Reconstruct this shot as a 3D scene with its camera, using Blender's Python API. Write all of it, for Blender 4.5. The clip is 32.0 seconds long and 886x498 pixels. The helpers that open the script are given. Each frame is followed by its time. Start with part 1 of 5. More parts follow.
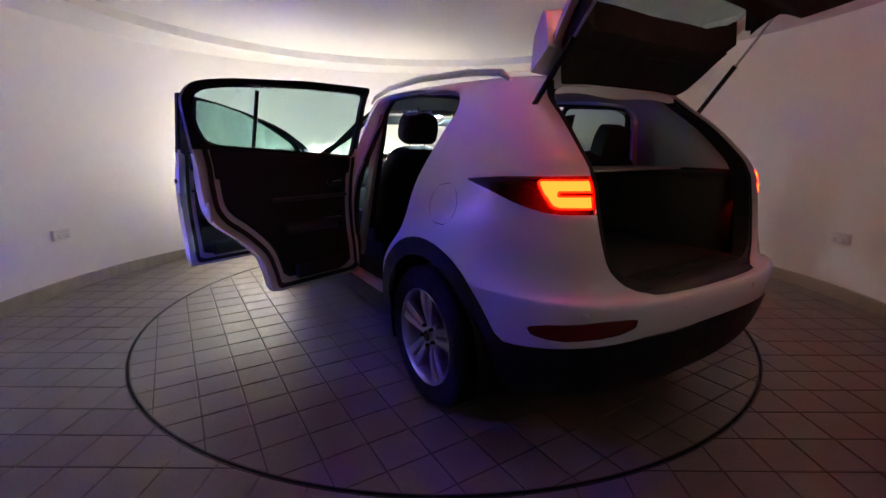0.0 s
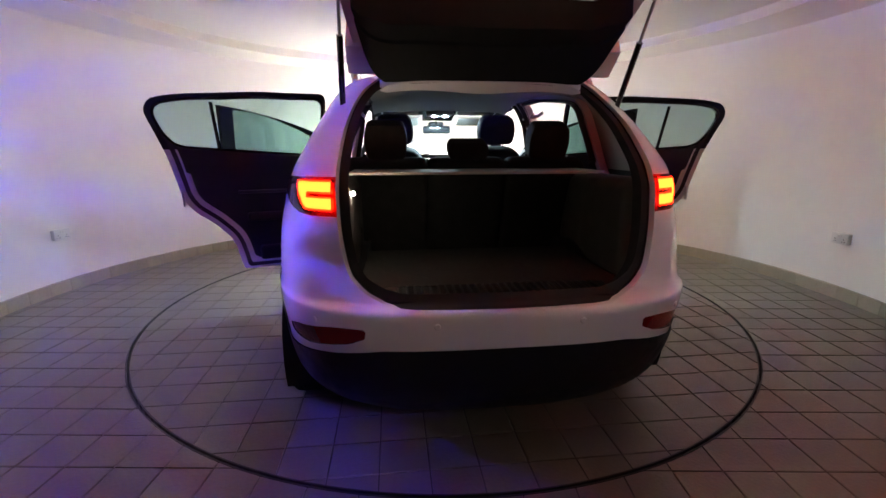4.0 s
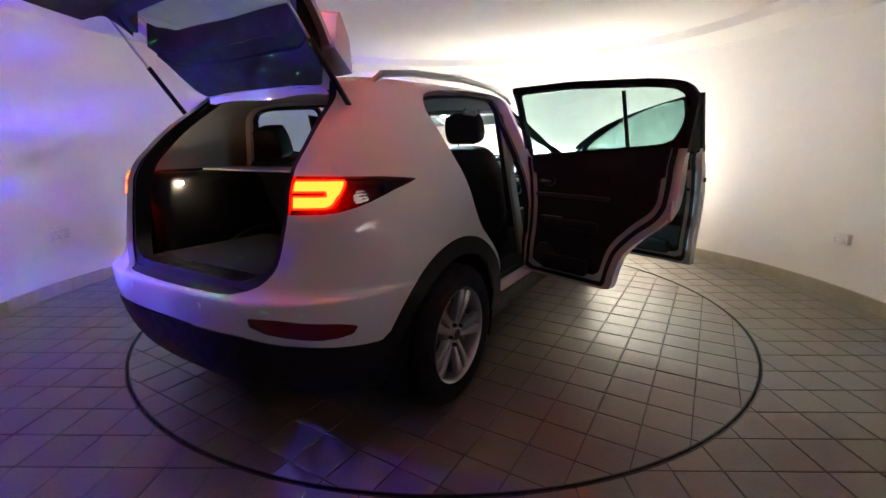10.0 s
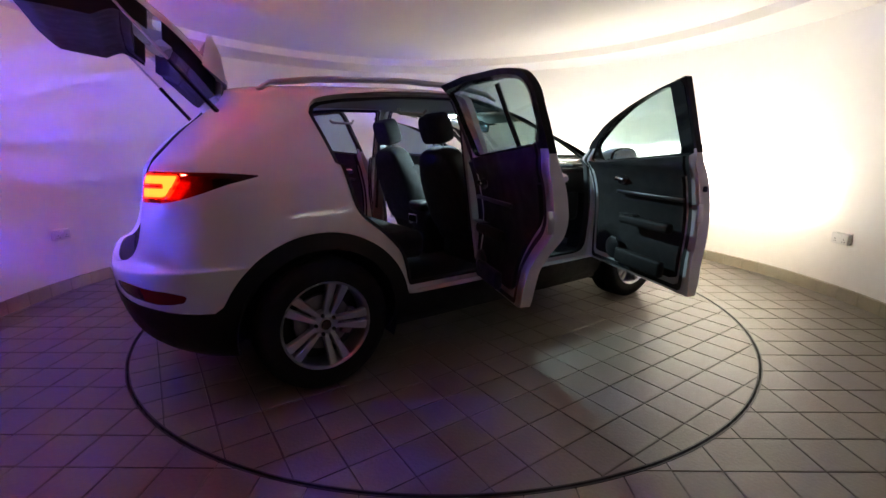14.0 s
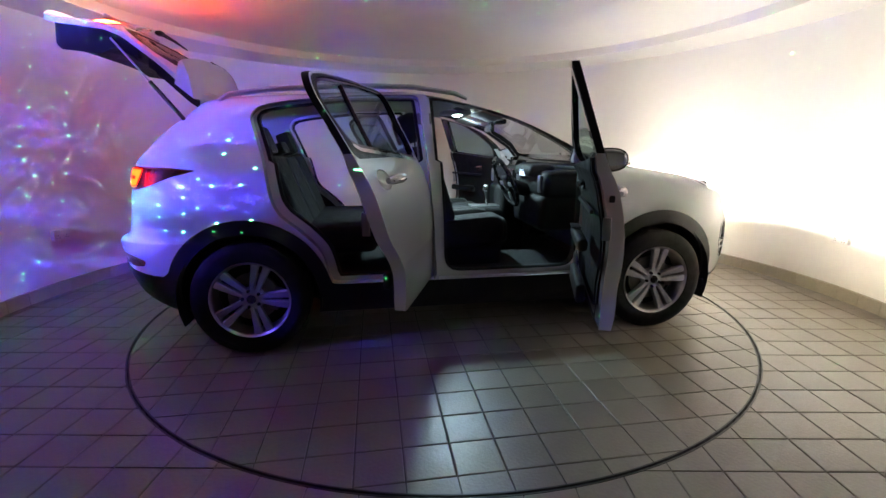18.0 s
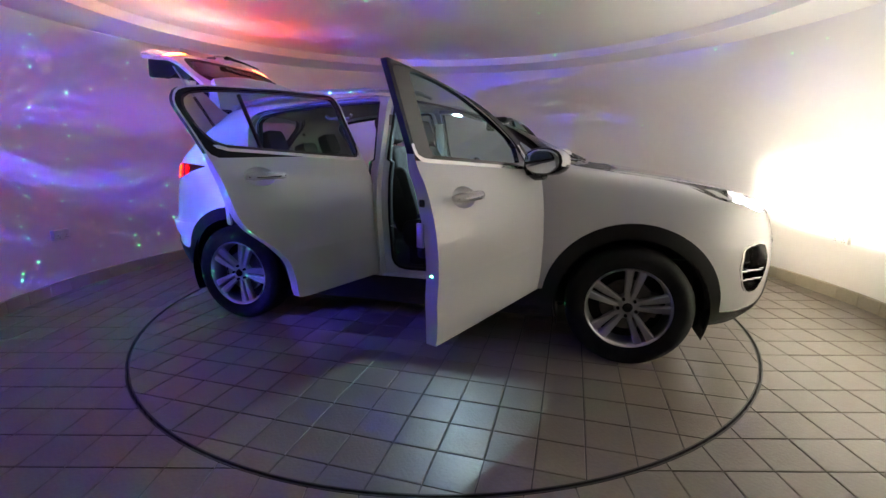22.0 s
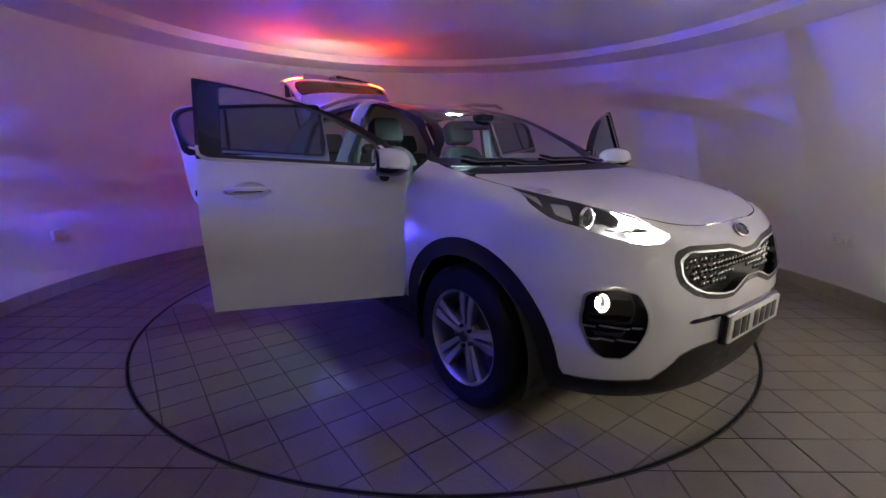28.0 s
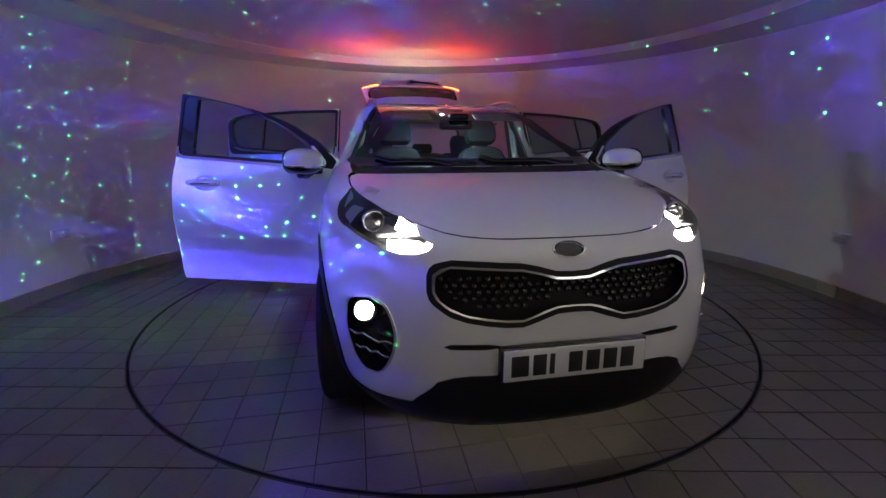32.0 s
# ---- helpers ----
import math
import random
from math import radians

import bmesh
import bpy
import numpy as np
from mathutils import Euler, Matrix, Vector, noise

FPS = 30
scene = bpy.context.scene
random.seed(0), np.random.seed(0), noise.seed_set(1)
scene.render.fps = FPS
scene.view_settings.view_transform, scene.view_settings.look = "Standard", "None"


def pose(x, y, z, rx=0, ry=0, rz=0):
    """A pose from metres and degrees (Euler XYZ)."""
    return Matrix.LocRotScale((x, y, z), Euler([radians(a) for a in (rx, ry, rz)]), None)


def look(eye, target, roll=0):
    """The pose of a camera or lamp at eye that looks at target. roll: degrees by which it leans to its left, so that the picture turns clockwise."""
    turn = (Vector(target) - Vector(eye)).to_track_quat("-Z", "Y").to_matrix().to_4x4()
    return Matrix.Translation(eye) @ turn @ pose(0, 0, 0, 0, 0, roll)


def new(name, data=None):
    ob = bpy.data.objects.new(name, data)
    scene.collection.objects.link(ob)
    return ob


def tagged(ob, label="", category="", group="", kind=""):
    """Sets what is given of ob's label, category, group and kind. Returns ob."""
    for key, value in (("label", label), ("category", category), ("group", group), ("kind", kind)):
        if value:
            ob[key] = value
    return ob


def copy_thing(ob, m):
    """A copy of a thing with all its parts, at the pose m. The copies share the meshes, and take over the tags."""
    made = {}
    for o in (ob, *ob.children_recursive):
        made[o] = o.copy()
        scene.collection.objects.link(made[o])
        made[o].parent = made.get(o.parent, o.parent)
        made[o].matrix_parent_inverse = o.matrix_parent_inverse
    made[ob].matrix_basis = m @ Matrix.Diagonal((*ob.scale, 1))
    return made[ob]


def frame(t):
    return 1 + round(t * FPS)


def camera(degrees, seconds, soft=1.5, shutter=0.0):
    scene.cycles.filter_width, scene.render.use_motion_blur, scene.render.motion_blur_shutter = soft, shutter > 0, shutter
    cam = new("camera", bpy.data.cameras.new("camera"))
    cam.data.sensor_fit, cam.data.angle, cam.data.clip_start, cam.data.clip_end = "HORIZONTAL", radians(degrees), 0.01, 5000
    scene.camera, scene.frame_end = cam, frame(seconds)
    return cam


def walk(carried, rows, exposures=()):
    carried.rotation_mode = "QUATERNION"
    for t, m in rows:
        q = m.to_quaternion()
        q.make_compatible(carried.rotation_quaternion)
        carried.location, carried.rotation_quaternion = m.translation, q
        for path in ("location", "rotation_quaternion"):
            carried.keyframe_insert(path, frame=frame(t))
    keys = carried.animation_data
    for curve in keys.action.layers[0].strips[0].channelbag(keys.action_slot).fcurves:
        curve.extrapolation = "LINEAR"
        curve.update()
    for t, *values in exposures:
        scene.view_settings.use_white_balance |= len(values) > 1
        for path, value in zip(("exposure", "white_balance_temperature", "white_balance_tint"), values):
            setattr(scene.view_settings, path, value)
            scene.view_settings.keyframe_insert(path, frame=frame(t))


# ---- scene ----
# ---------- camera: fixed on the threshold of the round room ----------
TURN_START, TURN_RATE = 121.518, -6.2585        # heading of the car in degrees, and degrees per second
EYE = (0.0, -3.5925, 1.2372)
AIM = (EYE[0] - 0.00092, EYE[1] + math.cos(radians(12.787)), EYE[2] - math.sin(radians(12.787)))
cam = camera(90.57, 32.0, soft=1.5)
walk(cam, [(0.0, look(EYE, AIM, -0.11)), (32.0, look(EYE, AIM, -0.11))],
     exposures=[(0.0, 0.7), (2.0, 1.1), (6.0, 1.5), (9.0, 1.35), (14.0, 1.0), (19.0, 0.6), (24.0, 0.3), (28.0, 0.2), (30.0, 0.15), (32.0, -0.15)])

# ---------- world and fixed lights ----------
world = bpy.data.worlds.new("world")
scene.world = world
world.use_nodes = True
world.node_tree.nodes["Background"].inputs[0].default_value = (0.02, 0.02, 0.025, 1)
world.node_tree.nodes["Background"].inputs[1].default_value = 0.3

PROJ = Vector((-2.62, -1.90, 1.32))              # effect projector beside the entrance


def lamp(name, kind, place, watts, colour, size=0.0):
    data = bpy.data.lights.new(name, kind)
    data.energy, data.color = watts, colour
    data.shadow_soft_size = size
    ob = new(name, data)
    ob.matrix_world = pose(*place)
    return ob


lamp("nebula_lamp", "POINT", PROJ, 1050.0, (0.07, 0.06, 1.0), 0.001)
lamp("star_lamp", "POINT", PROJ + Vector((0.0, 0.0, -0.24)), 26000.0, (0.09, 1.0, 0.24), 0.0)
# ---------- materials ----------
def material(name, base, rough=0.5, metal=0.0, vary=0.0, scale=8.0, bump=0.0, bump_scale=60.0, coat=0.0, spec=0.5, emit=None, power=0.0):
    m = bpy.data.materials.new(name)
    m.use_nodes = True
    nt = m.node_tree
    b = nt.nodes["Principled BSDF"]
    b.inputs["Base Color"].default_value = (*base, 1)
    b.inputs["Roughness"].default_value = rough
    b.inputs["Metallic"].default_value = metal
    b.inputs["Coat Weight"].default_value = coat
    b.inputs["Coat Roughness"].default_value = 0.02
    b.inputs["Specular IOR Level"].default_value = spec
    if emit:
        b.inputs["Emission Color"].default_value = (*emit, 1)
        b.inputs["Emission Strength"].default_value = power
    if vary or bump:
        tc = nt.nodes.new("ShaderNodeTexCoord")
    if vary:
        n1, n2 = nt.nodes.new("ShaderNodeTexNoise"), nt.nodes.new("ShaderNodeTexNoise")
        n1.inputs["Scale"].default_value, n2.inputs["Scale"].default_value = scale, scale * 9
        n1.inputs["Detail"].default_value = 6
        mix = nt.nodes.new("ShaderNodeMath")
        mix.operation = "ADD"
        for n in (n1, n2):
            nt.links.new(tc.outputs["Object"], n.inputs["Vector"])
        nt.links.new(n1.outputs["Fac"], mix.inputs[0])
        nt.links.new(n2.outputs["Fac"], mix.inputs[1])
        ramp = nt.nodes.new("ShaderNodeMapRange")
        ramp.inputs["From Min"].default_value, ramp.inputs["From Max"].default_value = 0.6, 1.4
        ramp.inputs["To Min"].default_value, ramp.inputs["To Max"].default_value = 1 - vary, 1 + vary
        nt.links.new(mix.outputs[0], ramp.inputs["Value"])
        mul = nt.nodes.new("ShaderNodeVectorMath")
        mul.operation = "SCALE"
        mul.inputs[0].default_value = base
        nt.links.new(ramp.outputs[0], mul.inputs["Scale"])
        nt.links.new(mul.outputs[0], b.inputs["Base Color"])
        rr = nt.nodes.new("ShaderNodeMapRange")
        rr.inputs["From Min"].default_value, rr.inputs["From Max"].default_value = 0.3, 0.7
        rr.inputs["To Min"].default_value, rr.inputs["To Max"].default_value = max(0.02, rough * 0.85), min(1, rough * 1.15)
        nt.links.new(n1.outputs["Fac"], rr.inputs["Value"])
        nt.links.new(rr.outputs[0], b.inputs["Roughness"])
    if bump:
        n3, bp = nt.nodes.new("ShaderNodeTexNoise"), nt.nodes.new("ShaderNodeBump")
        n3.inputs["Scale"].default_value, n3.inputs["Detail"].default_value = bump_scale, 4
        nt.links.new(tc.outputs["Object"], n3.inputs["Vector"])
        bp.inputs["Strength"].default_value, bp.inputs["Distance"].default_value = bump, 0.01
        nt.links.new(n3.outputs["Fac"], bp.inputs["Height"])
        nt.links.new(bp.outputs[0], b.inputs["Normal"])
    return m


def clear(name, tint, gloss=0.06, rough=0.02):
    """Thin glass or plastic: lets light through with a tint and mirrors a little."""
    m = bpy.data.materials.new(name)
    m.use_nodes = True
    nt = m.node_tree
    nt.nodes.remove(nt.nodes["Principled BSDF"])
    tr, gl, mx, fr = (nt.nodes.new("ShaderNode" + k) for k in ("BsdfTransparent", "BsdfGlossy", "MixShader", "LayerWeight"))
    tr.inputs[0].default_value = (*tint, 1)
    gl.inputs["Roughness"].default_value = rough
    po, ma = nt.nodes.new("ShaderNodeMath"), nt.nodes.new("ShaderNodeMath")
    po.operation, ma.operation = "POWER", "MULTIPLY_ADD"
    fr.inputs["Blend"].default_value = 0.5
    nt.links.new(fr.outputs["Facing"], po.inputs[0])
    po.inputs[1].default_value = 4.0
    nt.links.new(po.outputs[0], ma.inputs[0])
    ma.inputs[1].default_value, ma.inputs[2].default_value = 0.5, gloss
    nt.links.new(ma.outputs[0], mx.inputs[0])
    nt.links.new(tr.outputs[0], mx.inputs[1])
    nt.links.new(gl.outputs[0], mx.inputs[2])
    nt.links.new(mx.outputs[0], nt.nodes["Material Output"].inputs[0])
    return m


def glow(name, colour, power):
    m = bpy.data.materials.new(name)
    m.use_nodes = True
    nt = m.node_tree
    nt.nodes.remove(nt.nodes["Principled BSDF"])
    e = nt.nodes.new("ShaderNodeEmission")
    e.inputs[0].default_value, e.inputs[1].default_value = (*colour, 1), power
    nt.links.new(e.outputs[0], nt.nodes["Material Output"].inputs[0])
    return m


M = {
    "paint": material("white_paint", (0.80, 0.80, 0.80), 0.38, coat=1.0),
    "black": material("black_plastic", (0.010, 0.010, 0.011), 0.5, spec=0.25, vary=0.15, scale=20, bump=0.15, bump_scale=400),
    "gloss_black": material("gloss_black", (0.012, 0.012, 0.013), 0.12, coat=0.6),
    "rubber": material("rubber", (0.008, 0.008, 0.008), 0.8, spec=0.25, vary=0.2, scale=25, bump=0.2, bump_scale=150),
    "bowl": material("lamp_bowl", (0.35, 0.35, 0.35), 0.6, spec=0.2),
    "flat_black": material("matt_black", (0.006, 0.006, 0.006), 1.0, spec=0.0),
    "seal": material("door_seal", (0.01, 0.01, 0.01), 0.7),
    "chrome": material("chrome", (0.75, 0.75, 0.76), 0.12, metal=1.0),
    "satin": material("satin_metal", (0.55, 0.55, 0.56), 0.32, metal=1.0),
    "alloy": material("alloy", (0.50, 0.50, 0.52), 0.34, metal=0.85, vary=0.06, scale=12),
    "disc": material("brake_disc", (0.22, 0.2, 0.19), 0.45, metal=0.9, vary=0.2, scale=30),
    "trim": material("dark_trim", (0.011, 0.0105, 0.010), 0.65, spec=0.25, vary=0.15, scale=14, bump=0.2, bump_scale=500),
    "trim_gloss": material("trim_insert", (0.012, 0.012, 0.013), 0.35),
    "fabric": material("seat_fabric", (0.014, 0.013, 0.012), 0.85, spec=0.3, vary=0.2, scale=18, bump=0.3, bump_scale=700),
    "liner": material("headlining", (0.32, 0.30, 0.27), 0.9, vary=0.04, scale=10, bump=0.15, bump_scale=500),
    "pillar": material("pillar_trim", (0.30, 0.28, 0.25), 0.65, vary=0.04, scale=8),
    "boot_trim": material("boot_trim", (0.032, 0.028, 0.024), 0.6, vary=0.15, scale=14, bump=0.2, bump_scale=500),
    "carpet": material("carpet", (0.011, 0.011, 0.011), 0.95, vary=0.3, scale=40, bump=0.4, bump_scale=600),
    "glass": clear("tinted_window", (0.38, 0.54, 0.53), 0.05),
    "screen": clear("windscreen_glass", (0.70, 0.77, 0.76), 0.05),
    "lens": clear("lamp_lens", (0.95, 0.96, 0.97), 0.05),
    "red_lens": clear("red_lens", (0.35, 0.015, 0.01), 0.05),
    "red_dark": material("red_reflector", (0.16, 0.006, 0.008), 0.18, coat=0.7),
    "mirror": material("mirror_glass", (0.8, 0.82, 0.83), 0.02, metal=1.0),
    "plate": material("plate_white", (0.75, 0.75, 0.72), 0.4),
    "ink": material("plate_ink", (0.012, 0.012, 0.012), 0.4),
    "tail_glow": glow("tail_light_glow", (1.0, 0.027, 0.0026), 13.5),
    "tail_edge": glow("tail_light_edge", (1.0, 0.005, 0.0006), 8.0),
    "gate_glow": glow("tailgate_light_glow", (1.0, 0.07, 0.012), 85.0),
    "plate_glow": glow("plate_lamp_glow", (1.0, 0.8, 0.55), 260.0),
    "head_glow": glow("headlight_glow", (1.0, 0.905, 0.75), 150000.0),
    "day_glow": glow("daylight_glow", (1.0, 0.95, 0.86), 420.0),
    "fog_glow": glow("fog_light_glow", (1.0, 0.86, 0.63), 2600.0),
    "room_glow": glow("courtesy_glow", (0.60, 0.88, 1.0), 1700.0),
    "boot_glow": glow("boot_lamp_glow", (1.0, 0.88, 0.66), 130.0),
    "day_window": glow("window_daylight", (1.0, 0.96, 0.88), 2.8),
    "sign_glow": glow("orange_sign_glow", (1.0, 0.22, 0.06), 16.0),
    "dial_glow": glow("dial_glow", (0.55, 0.75, 1.0), 1.2),
    "wall": material("wall_paint", (0.83, 0.805, 0.76), 0.6, vary=0.02, scale=1.2, bump=0.05, bump_scale=120),
    "ceiling": material("ceiling_paint", (0.84, 0.815, 0.77), 0.7, vary=0.015, scale=1.0),
    "grout": material("grout", (0.035, 0.032, 0.03), 0.9, vary=0.2, scale=30),
    "socket": material("socket_plastic", (0.72, 0.71, 0.69), 0.35),
    "steel": material("rim_steel", (0.05, 0.048, 0.045), 0.45, metal=0.7, vary=0.2, scale=20),
    "lobby": material("lobby_paint", (0.26, 0.26, 0.265), 0.8, vary=0.05, scale=2),
    "shutter": material("shutter_steel", (0.35, 0.35, 0.35), 0.5, metal=0.3, vary=0.08, scale=5),
}


def tile_material(name, base, vary):
    """Fired quarry tile: each tile its own tone, grain and stains within."""
    m = material(name, base, 0.36, vary=0.09, scale=5, bump=0.14, bump_scale=70)
    nt = m.node_tree
    b = nt.nodes["Principled BSDF"]
    source = b.inputs["Base Color"].links[0].from_socket
    info, rng, mul = nt.nodes.new("ShaderNodeObjectInfo"), nt.nodes.new("ShaderNodeMapRange"), nt.nodes.new("ShaderNodeVectorMath")
    rng.inputs["To Min"].default_value, rng.inputs["To Max"].default_value = 1 - vary, 1 + vary
    nt.links.new(info.outputs["Random"], rng.inputs["Value"])
    mul.operation = "SCALE"
    nt.links.new(source, mul.inputs[0])
    nt.links.new(rng.outputs[0], mul.inputs["Scale"])
    nt.links.new(mul.outputs[0], b.inputs["Base Color"])
    return m


M["tile"] = tile_material("floor_tile", (0.165, 0.142, 0.112), 0.06)
M["plinth"] = tile_material("plinth_tile", (0.36, 0.32, 0.24), 0.06)


# ---------- mesh helpers ----------
def mesh_data(name, V, F, mat, smooth=True, angle=35):
    me = bpy.data.meshes.new(name)
    me.from_pydata([tuple(v) for v in V], [], [tuple(f) for f in F])
    if smooth:
        me.polygons.foreach_set("use_smooth", [True] * len(me.polygons))
        me.set_sharp_from_angle(angle=radians(angle))
    if mat:
        me.materials.append(mat)
    me.update()
    return me


def part(name, V, F, mat, parent, label="", at=None, smooth=True, angle=35):
    ob = new(name, mesh_data(name, V, F, mat, smooth, angle))
    ob.parent = parent
    if at is not None:
        ob.matrix_basis = at
    if label:
        tagged(ob, label)
    return ob


def thing(name, label, category, at=None, group="", kind=""):
    ob = new(name)
    ob.empty_display_size = 0.1
    if at is not None:
        ob.matrix_basis = at
    return tagged(ob, label, category, group, kind)


def join(*pieces):
    V, F = [], []
    for v, f in pieces:
        n = len(V)
        V += [tuple(p) for p in v]
        F += [tuple(i + n for i in q) for q in f]
    return V, F


def islands(piece):
    """The unconnected pieces of a surface, one by one."""
    V, F = piece
    root = list(range(len(V)))

    def top(i):
        while root[i] != i:
            root[i] = root[root[i]]
            i = root[i]
        return i
    for f in F:
        for i in f[1:]:
            root[top(i)] = top(f[0])
    groups = {}
    for f in F:
        groups.setdefault(top(f[0]), []).append(f)
    for faces in groups.values():
        used = sorted({i for f in faces for i in f})
        place = {i: k for k, i in enumerate(used)}
        if len(faces) > 2:
            yield [V[i] for i in used], [tuple(place[i] for i in f) for f in faces]


def refine(piece, times=1):
    """Split every face of a surface into smaller triangles."""
    V, F = [tuple(p) for p in piece[0]], [(f[0], f[i], f[i + 1]) for f in piece[1] for i in range(1, len(f) - 1)]
    for _ in range(times):
        middle, out = {}, []

        def half(i, j):
            k = (min(i, j), max(i, j))
            if k not in middle:
                middle[k] = len(V)
                V.append(tuple((a + b) / 2 for a, b in zip(V[i], V[j])))
            return middle[k]
        for a, b, c in F:
            d, e, g = half(a, b), half(b, c), half(c, a)
            out += [(a, d, g), (d, b, e), (g, e, c), (d, e, g)]
        F = out
    return V, F


def moved(piece, m):
    return [tuple(m @ Vector(p)) for p in piece[0]], piece[1]


def mirrored(piece):
    """The same piece on the other side of the car (y turned round)."""
    return [(p[0], -p[1], p[2]) for p in piece[0]], [tuple(reversed(f)) for f in piece[1]]


def rbox(cx, cy, cz, sx, sy, sz, r=0.01, seg=2):
    bm = bmesh.new()
    bmesh.ops.create_cube(bm, size=1.0, matrix=Matrix.Translation((cx, cy, cz)) @ Matrix.Diagonal((sx, sy, sz, 1)))
    if r > 0:
        bmesh.ops.bevel(bm, geom=bm.edges[:], offset=min(r, 0.49 * min(sx, sy, sz)), segments=seg, profile=0.5, affect="EDGES")
    bm.verts.index_update()
    out = [tuple(v.co) for v in bm.verts], [tuple(v.index for v in f.verts) for f in bm.faces]
    bm.free()
    return out


def tube(points, r, n=10, closed=False):
    """A round bar along points; r may be one radius or one a point."""
    P = [Vector(p) for p in points]
    V, F, k = [], [], len(P)
    for i, p in enumerate(P):
        a, b = (P[i - 1], P[(i + 1) % k]) if closed else (P[max(i - 1, 0)], P[min(i + 1, k - 1)])
        d = (b - a).normalized()
        side = d.cross(Vector((0, 0, 1)) if abs(d.z) < 0.95 else Vector((1, 0, 0))).normalized()
        up = side.cross(d)
        rad = r[i] if isinstance(r, (list, tuple)) else r
        for j in range(n):
            w = 2 * math.pi * j / n
            V.append(tuple(p + rad * (math.cos(w) * side + math.sin(w) * up)))
    for i in range(k if closed else k - 1):
        for j in range(n):
            a, b = i * n + j, i * n + (j + 1) % n
            c, d = ((i + 1) % k) * n + (j + 1) % n, ((i + 1) % k) * n + j
            F.append((a, b, c, d))
    if not closed:
        F += [tuple(reversed(range(n))), tuple(range((k - 1) * n, k * n))]
    return V, F


def lathe(profile, n=48, closed=False):
    """Turn (radius, y) pairs round the y axis."""
    V, F, k = [], [], len(profile)
    for r, y in profile:
        for j in range(n):
            w = 2 * math.pi * j / n
            V.append((r * math.cos(w), y, r * math.sin(w)))
    for i in range(k if closed else k - 1):
        for j in range(n):
            F.append((i * n + j, i * n + (j + 1) % n, ((i + 1) % k) * n + (j + 1) % n, ((i + 1) % k) * n + j))
    return V, F


def prism(poly, lo, hi, axis=1):
    """A flat outline of (a, b) pairs drawn out between lo and hi along axis."""
    def at(a, b, c):
        return {0: (c, a, b), 1: (a, c, b), 2: (a, b, c)}[axis]
    n = len(poly)
    V = [at(a, b, lo) for a, b in poly] + [at(a, b, hi) for a, b in poly]
    F = [tuple(range(n)), tuple(reversed(range(n, 2 * n)))] + [(i, n + i, n + (i + 1) % n, (i + 1) % n) for i in range(n)]
    return V, F


def pillow(outline, depth, layers=9, soft=0.10):
    """A padded shape: an outline of (y, z) pairs, full in the middle and rounded off towards both faces (along x)."""
    cy, cz = sum(p[0] for p in outline) / len(outline), sum(p[1] for p in outline) / len(outline)
    n, V, F = len(outline), [], []
    for k in range(layers):
        w = math.pi * (k / (layers - 1) - 0.5)
        x = depth / 2 * math.copysign(abs(math.sin(w)) ** 0.8, math.sin(w))
        f = 1 - soft * (1 - max(0.0, math.cos(w)) ** 0.5)
        V += [(x, cy + (y - cy) * f, cz + (z - cz) * f) for y, z in outline]
    for k in range(layers - 1):
        F += [(k * n + i, k * n + (i + 1) % n, (k + 1) * n + (i + 1) % n, (k + 1) * n + i) for i in range(n)]
    F += [tuple(reversed(range(n))), tuple(range((layers - 1) * n, layers * n))]
    return V, F


def rounded(poly, r=0.03, n=4):
    """Round the corners of a closed outline, each by up to r."""
    out = []
    for i, p in enumerate(poly):
        p, a, b = Vector(p), Vector(poly[i - 1]), Vector(poly[(i + 1) % len(poly)])
        da, db = (a - p).length, (b - p).length
        k = min(r, 0.45 * da, 0.45 * db)
        s, e = p + (a - p) * (k / da), p + (b - p) * (k / db)
        for j in range(n + 1):
            u = j / n
            q = s * (1 - u) ** 2 + p * (2 * u * (1 - u)) + e * u ** 2
            out.append((q.x, q.y))
    return out


def inside(poly):
    """Signed distance to an outline, below zero within it; takes arrays a, b."""
    P = np.array(poly, float)
    Q = np.roll(P, -1, 0)

    def f(a, b):
        best, odd = np.full(len(a), 1e9), np.zeros(len(a), bool)
        for (x0, y0), (x1, y1) in zip(P, Q):
            dx, dy = x1 - x0, y1 - y0
            s = np.clip(((a - x0) * dx + (b - y0) * dy) / (dx * dx + dy * dy + 1e-12), 0, 1)
            best = np.minimum(best, np.hypot(a - x0 - s * dx, b - y0 - s * dy))
            if dy:
                odd ^= ((y0 > b) != (y1 > b)) & (a < x0 + (b - y0) * dx / dy)
        return np.where(odd, -best, best)
    return f


